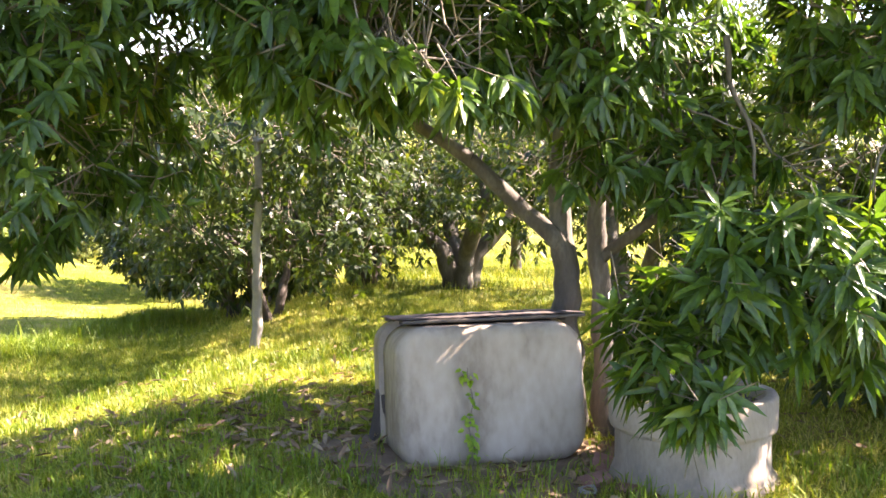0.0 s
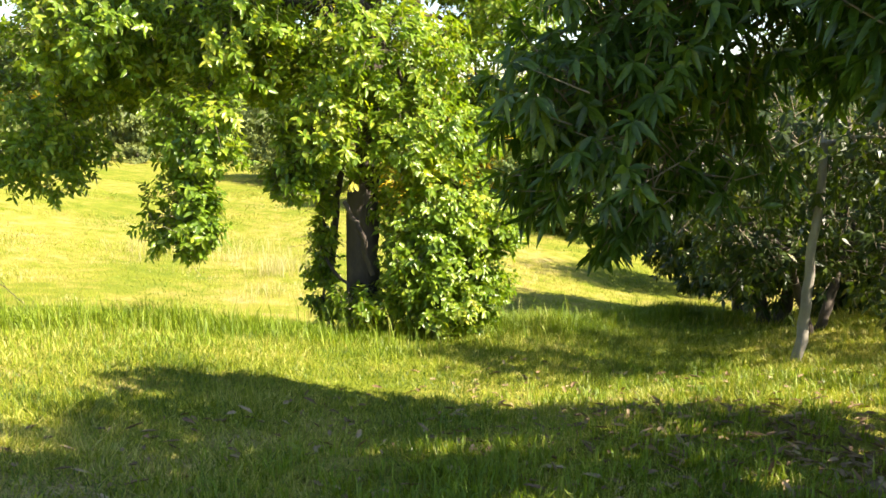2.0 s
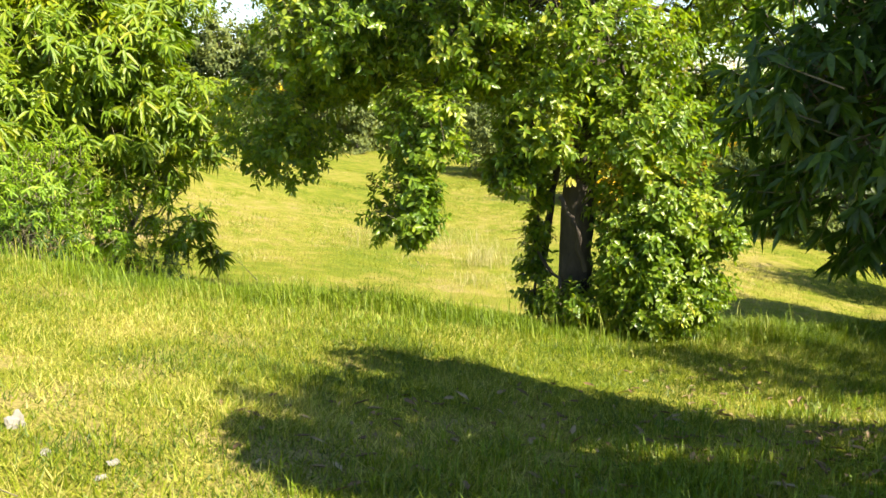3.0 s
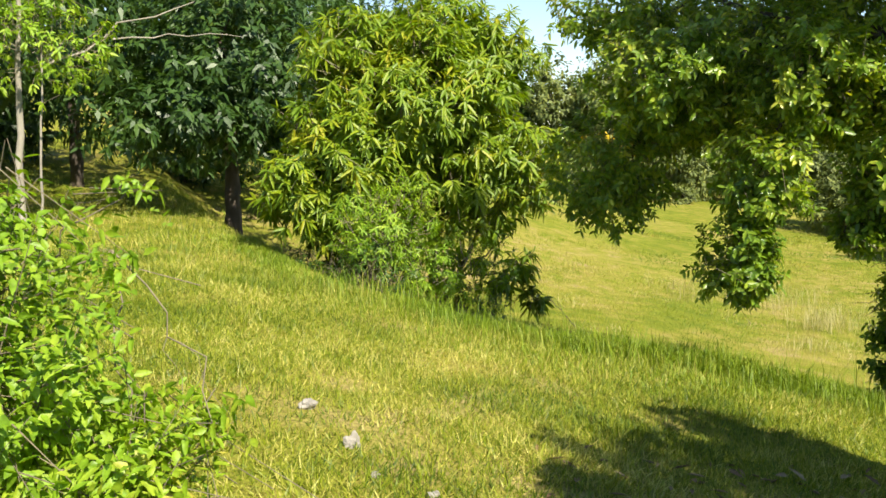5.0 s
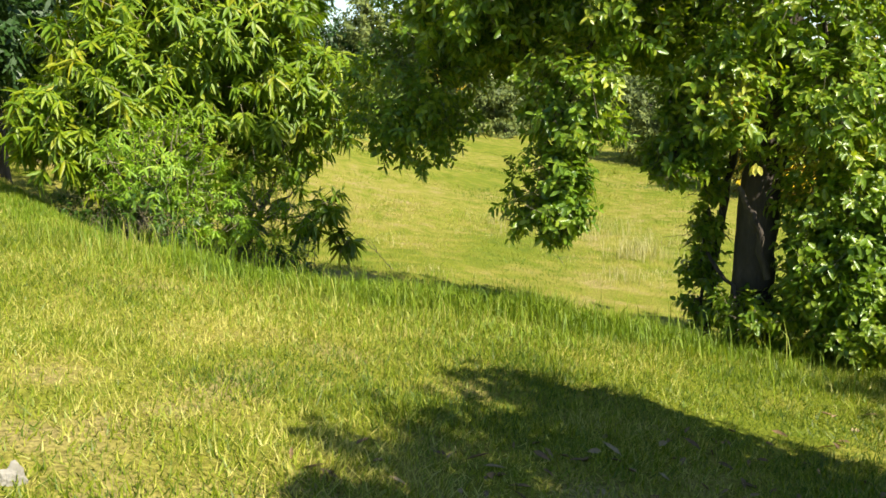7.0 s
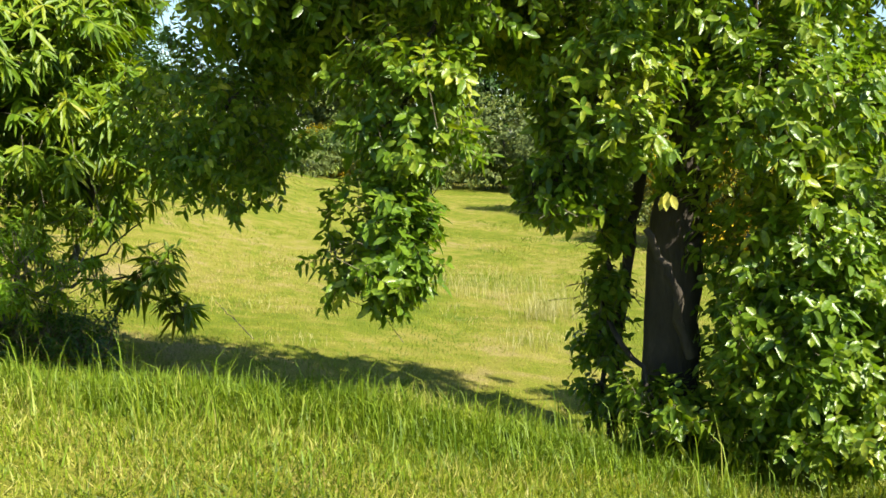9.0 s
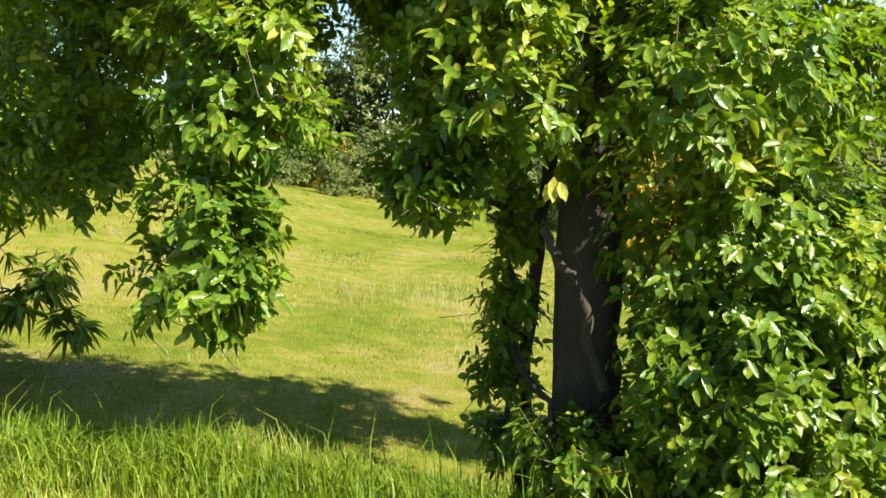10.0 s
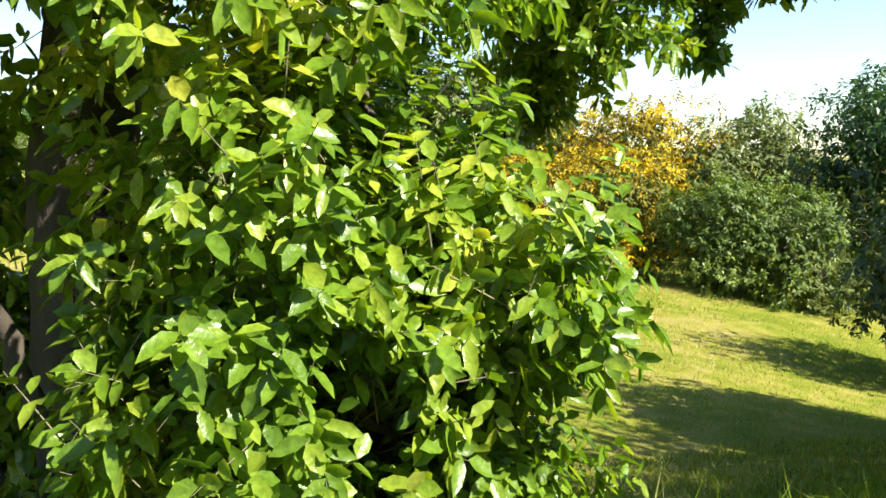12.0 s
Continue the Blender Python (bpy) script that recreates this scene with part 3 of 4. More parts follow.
# broken bricks and bits beside the tank
for x, y, a, s in ((0.72, 3.72, 20, 1.0), (0.86, 3.62, -35, 0.8), (0.79, 3.95, 70, 1.1), (0.66, 3.6, 10, 0.55)):
    b = part("brick_bit", rounded_box(0.16 * s, 0.09 * s, 0.06 * s, 0.012, 2, 0.01, 2), BRICK if s > 0.7 else STONE, None)
    b.matrix_world = pose(x, y, gz(x, y) + 0.015, 8, -6, a)
    tagged(b, "broken red brick lying on soil beside tank", "brick", "rubble by the tank")

# ---- the vine-clad tree at the bank's brow ----
vx, vy = -6.44, 7.14
vz = gz(vx, vy)
vine_tree = tree("vine_clad_tree", "large old tree wrapped in sunlit leafy climbers, low branches", "tree", (vx, vy, vz),
     [up_stem(vx, vy, [(0, 0, 0, 0.25), (0.02, 0.02, 0.5, 0.205), (0.0, 0.05, 1.4, 0.185), (0.1, 0.1, 2.6, 0.14), (0.1, 0.2, 3.6, 0.1)]),
      up_stem(vx - 0.44, vy - 0.08, [(0, 0, 0, 0.045), (0.02, 0.02, 0.8, 0.036), (0.05, 0.1, 1.5, 0.04), (0.1, 0.2, 2.4, 0.04)])],
     [(-5.72, 7.62, -0.75, 0.72, 0.8, 0.55, 430), (-5.6, 7.5, -0.25, 0.58, 0.72, 0.45, 290), (-5.75, 7.6, 0.2, 0.68, 0.82, 0.6, 420), (-5.85, 7.45, 1.05, 0.78, 0.95, 0.62, 440), (-6.05, 7.2, 1.95, 0.9, 1.15, 0.75, 440),
      (-7.1, 7.2, 3.2, 1.4, 1.4, 0.8, 480), (-6.4, 6.4, 1.15, 0.6, 0.5, 0.62, 210), (-6.88, 6.96, -0.35, 0.27, 0.25, 0.5, 85), (-6.84, 7.0, 0.35, 0.18, 0.18, 0.3, 34), (-6.2, 6.75, -0.78, 0.35, 0.25, 0.3, 60), (-6.85, 6.95, -0.95, 0.3, 0.25, 0.3, 36), (-6.6, 6.2, 0.62, 0.4, 0.32, 0.3, 70), (-5.55, 8.0, -0.75, 0.55, 0.6, 0.5, 260), (-5.4, 8.0, 0.0, 0.55, 0.6, 0.5, 260), (-7.7, 7.0, 1.95, 0.8, 0.6, 0.5, 170), (-8.9, 5.9, 1.8, 1.2, 0.9, 0.55, 620), (-8.2, 7.6, 1.8, 1.0, 0.8, 0.5, 380), (-9.6, 5.25, 1.1, 1.0, 0.8, 0.85, 430), (-9.4, 5.2, 2.9, 0.9, 0.8, 0.6, 260), (-8.7, 8.2, 2.5, 1.6, 1.6, 0.8, 480), (-9.5, 7.2, 2.7, 1.2, 1.3, 0.7, 420),
      (-7.0, 5.8, 2.1, 0.85, 0.65, 0.7, 280), (-7.15, 5.45, 1.1, 0.6, 0.45, 0.62, 210), (-7.2, 5.3, 0.25, 0.55, 0.42, 0.48, 200),
      (-8.2, 4.9, 2.1, 1.0, 0.75, 0.6, 280),
      (-8.4, 6.3, 2.5, 1.5, 1.5, 0.8, 650), (-7.6, 6.3, 2.1, 0.9, 0.8, 0.5, 200), (-5.3, 8.7, 2.3, 0.65, 0.65, 0.75, 200), (-6.5, 9.2, 2.4, 1.0, 1.2, 0.7, 260), (-6.6, 10.1, 1.3, 0.72, 0.6, 0.62, 400), (-6.78, 9.95, 0.7, 0.26, 0.22, 0.26, 46), (-6.25, 11.5, 1.68, 0.75, 0.65, 0.34, 260), (-6.5, 11.35, 1.2, 0.2, 0.2, 0.32, 46), (-7.3, 8.6, 1.5, 0.6, 0.9, 0.6, 140)],
     VINE, per=11, length=0.094, width=0.047, bark=BARK_DARK, sides=14, twig_r=0.003, along=0.2, hang=0.1, spread=1.0, limb_r=0.05, gap=0.42, fill=0.24, blunt=0.42, branchlets=1,
     extra_limbs=[((-6.2, 6.6, 0.35), (-6.12, 6.78, 0.0), 0.022, 0.03), ((-6.12, 6.78, 0.0), (-6.1, 6.95, -0.5), 0.03, 0.035)],
     # unseen high crown, added to shade the left boughs and the field
     upper=[(-6.3, 7.2, 4.4, 2.0, 2.1, 0.9, 1500), (-7.3, 6.2, 4.0, 1.5, 1.4, 0.8, 520), (-6.6, 9.8, 3.3, 1.4, 1.6, 0.7, 500)])
YELLOW = leaf_material("yellowed_leaf", [(0.0, (0.5, 0.46, 0.06)), (1.0, (0.72, 0.66, 0.14))], 0.45, 0.4)
part_mesh("yellowed_leaf", leaf_mesh("yellowed_leaf", np.array([(-5.72, 6.2, 0.62), (-5.7, 6.21, 0.6), (-5.73, 6.2, 0.6)]) - np.array([vx, vy, vz]), np.array([(0.05, -0.1, -1.0), (0.3, 0.2, -0.9), (-0.2, -0.3, -0.9)]),
          np.array([(0.8, -0.6, 0.2)] * 3), np.array([0.1, 0.08, 0.085]), np.array([0.05, 0.045, 0.045]), YELLOW, 0.1, 0.35, True, 0.42), vine_tree, "pale yellow hanging leaves")

# ---- the young mango below the bank ----
bx, by = -14.1, 4.0
bz = gz(bx, by)
tree("young_mango_tree", "rounded bright green young mango tree in full sun", "tree", (bx, by, bz),
     [up_stem(bx, by, [(0, 0, 0, 0.14), (0.03, 0, 0.7, 0.12), (-0.05, 0.05, 1.6, 0.1)]), up_stem(bx + 0.15, by + 0.35, [(0, 0, 0, 0.06), (0.25, 0.4, 0.9, 0.045), (0.4, 0.7, 1.6, 0.03)]),
      up_stem(bx + 0.3, by + 0.1, [(0, 0, 0, 0.05), (0.3, 0.1, 0.7, 0.04), (0.5, 0.1, 1.3, 0.03)])],
     [(bx, by, 2.1, 1.95, 2.0, 1.6, 1250), (bx + 0.45, by - 1.05, 1.15, 1.4, 1.25, 1.15, 520), (bx - 0.3, by + 0.6, 3.4, 1.05, 1.05, 0.6, 220), (bx + 0.1, by - 0.95, 3.0, 0.85, 0.85, 0.6, 150), (bx + 0.9, by - 2.0, 0.65, 0.7, 0.7, 0.6, 130), (bx + 0.2, by + 1.45, 2.9, 0.85, 0.85, 0.75, 190),
      (bx + 0.6, by + 1.2, 1.05, 1.15, 1.25, 1.0, 420), (bx + 0.35, by - 0.2, 0.0, 1.6, 1.7, 0.8, 260)],
     MANGO_YOUNG, per=11, length=0.24, width=0.056, hang=0.45, gap=0.36,
     extra_limbs=[((bx + 0.1, by + 0.4, -1.0), (bx + 0.2, by + 1.6, -0.85), 0.035, 0.014), ((bx + 0.1, by + 0.9, -0.85), (bx + 0.6, by + 1.7, -0.1), 0.022, 0.008)])
tree("lower_shrub", "dusty green shrub tangled under the young mango tree", "shrub", (-11.6, 3.1, gz(-11.6, 3.1)),
     [up_stem(-11.6, 3.1, [(0, 0, 0, 0.02), (0.1, 0, 0.5, 0.015)]), up_stem(-11.5, 3.4, [(0, 0, 0, 0.02), (0.1, 0.2, 0.5, 0.012)])],
     [(-11.5, 2.85, 0.25, 0.75, 0.85, 0.7, 320), (-11.5, 3.9, -0.35, 0.6, 0.9, 0.5, 170)],
     HEDGE, per=10, length=0.1, width=0.026, limb_r=0.012, gap=0.3, twig_every=2)
# shrubs added so their dark leaf colour stands in for shade under the mango
for ux, uy, ur, un in ((-11.2, 2.6, 0.6, 150), (-11.6, 4.3, 0.6, 130), (-13.0, 2.5, 0.8, 190), (-12.6, 4.4, 0.7, 150)):
    uz = gz(ux, uy)
    tree("shade_shrub", "twiggy shrub with dark leaf colour standing in for shade below the bank", "shrub", (ux, uy, uz), [up_stem(ux, uy, [(0, 0, 0, 0.018), (0.05, 0.05, 0.4, 0.012)])],
         [(ux, uy, uz + 0.45, ur, ur, 0.45, un)], MANGO, per=8, length=0.1, width=0.034, limb_r=0.012, group="bank shrubs", gap=0.3, branchlets=8)
sx, sy = -13.85, 5.25
tree("mango_seedling", "small leaning mango seedling with dark drooping leaves on bank", "plant", (sx, sy, gz(sx, sy)),
     [up_stem(sx, sy, [(0, 0, 0, 0.022), (0.05, 0.1, 0.5, 0.017), (0.1, 0.3, 0.9, 0.012)])],
     [(-13.72, 5.95, -0.68, 0.3, 0.34, 0.32, 15), (-13.75, 5.5, -0.95, 0.34, 0.4, 0.2, 12), (-13.5, 6.08, -1.25, 0.26, 0.3, 0.26, 13)],
     MANGO_YOUNG, per=9, length=0.3, width=0.07, limb_r=0.009, hang=0.5, gap=0)
twig = thing("fallen_twig", "thin bare dead twig standing slantwise in the grass", "twig", at=(-15.0, 7.8, gz(-15.0, 7.8)))
for a, b, r in (((0, 0, -0.05), (-0.2, -0.28, 0.32), 0.011), ((-0.2, -0.28, 0.32), (-0.36, -0.52, 0.62), 0.008), ((-0.2, -0.28, 0.32), (-0.12, -0.42, 0.55), 0.006)):
    v, f = tube([wavy(a, b, r, r * 0.5, 6, 0.08)], 5)
    part_mesh("branch", mesh_from("branch", v, f, BARK_DARK, True), twig)

# ---- shrub close to the path ----
hx, hy = -2.35, -1.05
tree("path_shrub", "bright yellow-green leafy shrub with arching thin stems", "shrub", (hx, hy, gz(hx, hy)),
     [up_stem(hx + dx, hy + dy, [(0, 0, 0, 0.014), (dx, dy, 0.4, 0.01), (dx * 2, dy * 2, 0.8, 0.007)]) for dx, dy in ((0, 0), (0.12, 0.1), (-0.1, 0.12), (0.1, -0.12))],
     [(-2.15, -0.6, 0.3, 0.62, 0.72, 0.48, 1100), (-1.8, -0.36, 0.1, 0.36, 0.3, 0.42, 360), (-2.5, -0.62, 0.85, 0.5, 0.52, 0.38, 700), (-2.65, -0.6, 1.18, 0.4, 0.36, 0.2, 150),
      (-2.3, -0.22, 0.68, 0.32, 0.16, 0.2, 170), (-2.26, -0.06, 0.79, 0.12, 0.07, 0.05, 14), (-2.55, -0.26, 1.15, 0.2, 0.1, 0.06, 24), (-2.62, -0.2, 1.3, 0.12, 0.08, 0.05, 12)],
     HEDGE, per=10, length=0.043, width=0.019, along=0.16, hang=0.1, limb_r=0.005, gap=0.45, bark=TWIG, twig_every=2, branchlets=3, twig_r=0.0018,
     extra_limbs=[((-2.7, -0.8, 0.7), (-2.24, -0.05, 0.8), 0.003, 0.001)])

# ---- orchard trees behind the tank ----
def orchard_tree(x, y, h, r, n, lean=0.0, stems=2, kind=ORCHARD, label="gnarled orchard tree with forked trunk and small dark leaves", low=0.42, tr=0.13, bark=BARK, gap=0.42, leafsize=0.1, fork=0.45):
    st = []
    for k in range(stems):
        a = 2 * math.pi * k / max(stems, 1) + x
        st.append(up_stem(x + 0.12 * math.cos(a) * (stems > 1), y + 0.12 * math.sin(a) * (stems > 1),
                          [(0, 0, 0, tr), (0.12 * math.cos(a) + lean, 0.12 * math.sin(a), h * 0.12, tr * 0.8), (fork * math.cos(a) + lean, fork * math.sin(a), h * 0.32, tr * 0.55)]))
    z = gz(x, y)
    bl = [(x, y, z + h * 0.62, r, r, h * 0.36, n)]
    for k in range(5):
        a = 2 * math.pi * k / 5 + y
        bl.append((x + r * 0.62 * math.cos(a), y + r * 0.62 * math.sin(a), z + h * (low + 0.05 * math.sin(k * 3)), r * 0.5, r * 0.5, h * 0.24, n // 3))
    return tree("orchard_tree", label, "tree", (x, y, z), st, bl, kind, per=8, length=leafsize, width=leafsize * 0.42, bark=bark, folded=False, group="orchard trees", gap=gap, limb_r=0.04, twig_every=2)


z = gz(-1.72, 7.5)
tree("slender_tree", "slender pale-trunked orchard tree with sparse dark leaves", "tree", (-1.72, 7.5, z),
     [up_stem(-1.72, 7.5, [(0, 0, 0, 0.05), (0.02, 0, 0.7, 0.042), (0.05, 0, 1.4, 0.038), (0.06, 0, 1.9, 0.03)])],
     [(-1.7, 7.6, z + 2.1, 1.3, 1.2, 0.7, 400), (-2.6, 7.4, z + 1.7, 0.8, 0.8, 0.6, 160), (-0.9, 7.8, z + 1.9, 0.7, 0.8, 0.6, 150)],
     ORCHARD, per=8, length=0.1, width=0.042, bark=PALE, folded=False, limb_r=0.03, gap=0.34, twig_every=2)
orchard_tree(-1.95, 9.3, 2.9, 1.6, 460, stems=2, tr=0.06, low=0.38, bark=BARK_DARK)
orchard_tree(0.25, 11.6, 4.2, 2.2, 700, stems=4, tr=0.15, fork=1.0)
orchard_tree(-1.2, 12.4, 3.6, 2.0, 700, stems=4, tr=0.11, low=0.34, bark=BARK_DARK, fork=0.9)
orchard_tree(1.9, 8.2, 4.0, 1.8, 520, stems=2, tr=0.12)
orchard_tree(3.6, 6.0, 3.8, 1.7, 520, stems=2, low=0.4)
orchard_tree(3.4, 10.5, 4.2, 2.0, 520, stems=2, low=0.45)
orchard_tree(-3.3, 13.3, 4.4, 1.8, 1100, stems=2, low=0.34, gap=0.7, leafsize=0.16)
orchard_tree(-5.2, 18.9, 5.8, 2.5, 2300, stems=2, low=0.4, gap=0.9, leafsize=0.17)
orchard_tree(-8.3, 26.2, 5.8, 2.6, 1100, stems=2, gap=0.7, leafsize=0.16)
orchard_tree(-3.2, 16.2, 5.6, 2.2, 1700, stems=2, low=0.42, gap=0.9, leafsize=0.15)
# unseen tree to the right, added to shade the grass beside the planter
orchard_tree(5.4, 4.7, 4.6, 2.0, 900, stems=2, gap=0.5)
orchard_tree(5.5, 14.5, 4.6, 2.4, 520, stems=2, low=0.45)
orchard_tree(1.5, 17.0, 4.6, 2.5, 520, stems=2)
orchard_tree(-3.0, 18.0, 4.6, 2.5, 520, stems=2)


for x, y, r, n in ((2.7, 4.9, 0.75, 260), (3.3, 3.6, 0.8, 240), (2.4, 6.6, 0.8, 220)):
    z = gz(x, y)
    tree("undergrowth_shrub", "dark shaded leafy shrub under the orchard trees", "shrub", (x, y, z), [up_stem(x, y, [(0, 0, 0, 0.02), (0.05, 0, 0.4, 0.015)])],
         [(x, y, z + 0.55, r, r, 0.55, n), (x - 0.2, y - 0.2, z + 1.1, r * 0.8, r * 0.8, 0.4, n // 2)], ORCHARD, per=9, length=0.11, width=0.04, limb_r=0.012, group="undergrowth", twig_every=2)


# ---- row of dark trees along the lane ----
def dark_tree(x, y, h, r, n, label="broad dark green shade tree with low crown"):
    z = gz(x, y)
    return tree("shade_tree", label, "tree", (x, y, z), [up_stem(x, y, [(0, 0, 0, 0.2), (0.02, 0, h * 0.2, 0.16), (0, 0, h * 0.4, 0.12)])],
                [(x, y, z + h * 0.6, r, r, h * 0.32, n), (x + r * 0.4, y - r * 0.3, z + h * 0.42, r * 0.75, r * 0.75, h * 0.2, n // 2), (x, y, z + h * 0.85, r * 0.6, r * 0.6, h * 0.22, n // 3),
                 (x + 0.5 * r, y + 0.5 * r, z + h * 0.5, r * 0.6, r * 0.6, h * 0.22, n // 3)],
                DARKTREE, per=8, length=0.24, width=0.1, bark=BARK_DARK, folded=False, group="shade trees", gap=0.7, twig_every=0, along=0.3)


dark_tree(-20.0, 1.6, 6.5, 3.2, 900)
dark_tree(-18.0, -3.6, 7.0, 3.0, 700)
dark_tree(-25.0, -2.0, 8.0, 3.6, 700)
dark_tree(-28.0, 3.5, 8.5, 3.6, 700)
dark_tree(-33.0, 8.5, 9.0, 3.8, 600)
for x, y, h in ((-24, -7, 6), (-20, -9, 6), (-30, -5, 7), (-33, 1, 7), (-36, 5, 8), (-15, -10, 6), (-40, 12, 8)):
    z = gz(x, y)
    tree("hedge_tree", "dense dark green hedge tree leafy down to the ground", "tree", (x, y, z), [up_stem(x, y, [(0, 0, 0, 0.15), (0, 0, h * 0.4, 0.1)])],
         [(x, y, z + h * 0.5, 3.0, 3.0, h * 0.5, 620), (x + 1.2, y + 1, z + h * 0.22, 2.0, 2.2, h * 0.22, 320)], DARKTREE, per=7, length=0.3, width=0.13, folded=False, group="hedge trees", twig_every=0, along=0.3)
for x, y, r, h in ((-14.2, -2.65, 0.1, 4.5), (-14.3, -2.0, 0.06, 3.6), (-14.0, -1.7, 0.022, 2.8)):
    z = gz(x, y)
    tree("pale_sapling", "thin pale-barked bare-stemmed young tree", "tree", (x, y, z), [up_stem(x, y, [(0, 0, 0, r), (0.03, 0.06, h * 0.5, r * 0.8), (0.06, 0.15, h, r * 0.5)])],
         [(x, y + 0.2, z + h, 0.9, 1.1, 0.8, 150)], HEDGE, per=7, length=0.12, width=0.045, bark=PALE, limb_r=0.015, group="pale saplings",
         extra_limbs=[((x, y + 0.3, z + 2.4), (x + 0.1, y + 2.6, z + 3.5), 0.025, 0.008), ((x, y + 1.4, z + 2.9), (x + 0.1, y + 3.3, z + 3.0), 0.015, 0.005)] if r == 0.06 else ())


# ---- far edge of the field ----
def far_tree(x, y, h, r, n, kind, name, label, leafsize=0.5, group="far wood"):
    z = gz(x, y)
    bl = [(x, y, z + h * 0.52, r, r, h * 0.48, n), (x + 0.3 * r, y - 0.5 * r, z + h * 0.2, r * 0.8, r * 0.8, h * 0.2, n // 3)]
    for k in range(4):
        a = k * 1.7 + x
        bl.append((x + r * 0.6 * math.cos(a), y + r * 0.6 * math.sin(a), z + h * (0.4 + 0.12 * k), r * 0.5, r * 0.5, h * 0.22, n // 4))
    return tree(name, label, "tree", (x, y, z), [up_stem(x, y, [(0, 0, 0, 0.16), (0, 0, h * 0.3, 0.13), (0, 0, h * 0.55, 0.09)])],
                bl, kind, per=6, length=leafsize, width=leafsize * 0.45, folded=False, group=group, gap=0.45, twig_every=0, along=leafsize, sides=6)


def yawed(deg, dist):
    a = radians(deg)
    return -3.5 - dist * math.sin(a), 5.5 + dist * math.cos(a)


rr = random.Random(4)
GOLD = "rounded bush tree covered in golden yellow blossom"
for yaw, dist, h, r, kind, name, label, n, leafsize in (
        (39, 35, 4.8, 2.6, BLOSSOM, "wattle_tree", GOLD, 900, 0.24), (34.5, 34, 5.2, 2.7, BLOSSOM, "wattle_tree", GOLD, 950, 0.24),
        (37, 45, 7.2, 3.0, BLOSSOM, "wattle_tree", GOLD, 800, 0.28), (31, 43, 7.8, 3.4, BLOSSOM, "wattle_tree", GOLD, 900, 0.28), (26.5, 42, 7.6, 3.2, FAR, "bush_tree", "tall grey-green bush tree tipped with yellow", 900, 0.28),
        (27.8, 32, 4.3, 2.3, SCRUB, "field_edge_shrub", "leafy mid-green shrub at the field's far edge", 800, 0.2), (24, 31.5, 4.1, 2.3, SCRUB, "field_edge_shrub", "leafy mid-green shrub at the field's far edge", 800, 0.2),
        (21.5, 30, 2.3, 1.4, FAR, "field_edge_shrub", "thin grey-green twiggy shrub at the field's far edge", 360, 0.14), (33, 33.5, 2.6, 1.8, SCRUB, "field_edge_shrub", "low dull green shrub at the field's far edge", 420, 0.18),
        (19.5, 37, 8.8, 3.0, DARKTREE, "wood_tree", "dark green tree at the wood's edge", 800, 0.3), (16, 36, 9.0, 3.4, DARKTREE, "wood_tree", "dark green tree at the wood's edge", 800, 0.3),
        (11, 34, 8.0, 3.2, DARKTREE, "wood_tree", "dark green tree at the wood's edge", 700, 0.3), (6, 36, 8.0, 3.2, FAR, "wood_tree", "grey-green tree at the wood's edge", 600, 0.3),
        (43, 44, 5.0, 3.0, FAR, "bush_tree", "grey-green bush tree at the field's edge", 700, 0.28), (47, 48, 5.5, 3.2, FAR, "bush_tree", "grey-green bush tree at the field's edge", 700, 0.3)):
    x, y = yawed(yaw, dist)
    far_tree(x, y, h, r, n, kind, name, label, leafsize)
for k in range(15):
    yaw = 49 + k * 3.2 + rr.uniform(-1, 1)
    x, y = yawed(yaw, 70 + rr.uniform(-4, 6))
    gold, hill = k == 4, 62 < yaw < 80
    far_tree(x, y, 5.0 if gold else rr.uniform(3.2, 4.8) if hill else rr.uniform(5, 9), rr.uniform(3, 4.5), 420, BLOSSOM if gold else SCRUB if hill else FAR, "wattle_tree" if gold else "bush_tree",
             GOLD if gold else "low green scrub tree on the far hill" if hill else "tall dull green tree beyond the field", 0.42)
for yaw, dist, h in ((41, 76, 13), (45, 80, 15), (48, 82, 17), (51.5, 84, 19), (54.5, 82, 20), (57.5, 84, 20), (60.2, 88, 17), (62.8, 86, 12.5), (65.5, 88, 13), (69, 92, 10), (73, 96, 8), (77, 96, 9), (82, 72, 14), (87, 68, 15), (92, 66, 15), (98, 64, 14)):
    x, y = yawed(yaw + rr.uniform(-0.5, 0.5), dist)
    far_tree(x, y, h, rr.uniform(4, 5.5), 420, DARKTREE if rr.random() < 0.6 else FAR, "tall_tree", "tall dark blue-green tree in the far wood", 0.7)
for k in range(7):
    x, y = yawed(58 + k * 3.4 + rr.uniform(-1, 1), 62 + rr.uniform(-2, 2))
    far_tree(x, y, rr.uniform(1.5, 3.0), rr.uniform(1.2, 2.0), 300, FAR, "field_edge_shrub", "low dry-looking shrub at the field's far edge", 0.2)


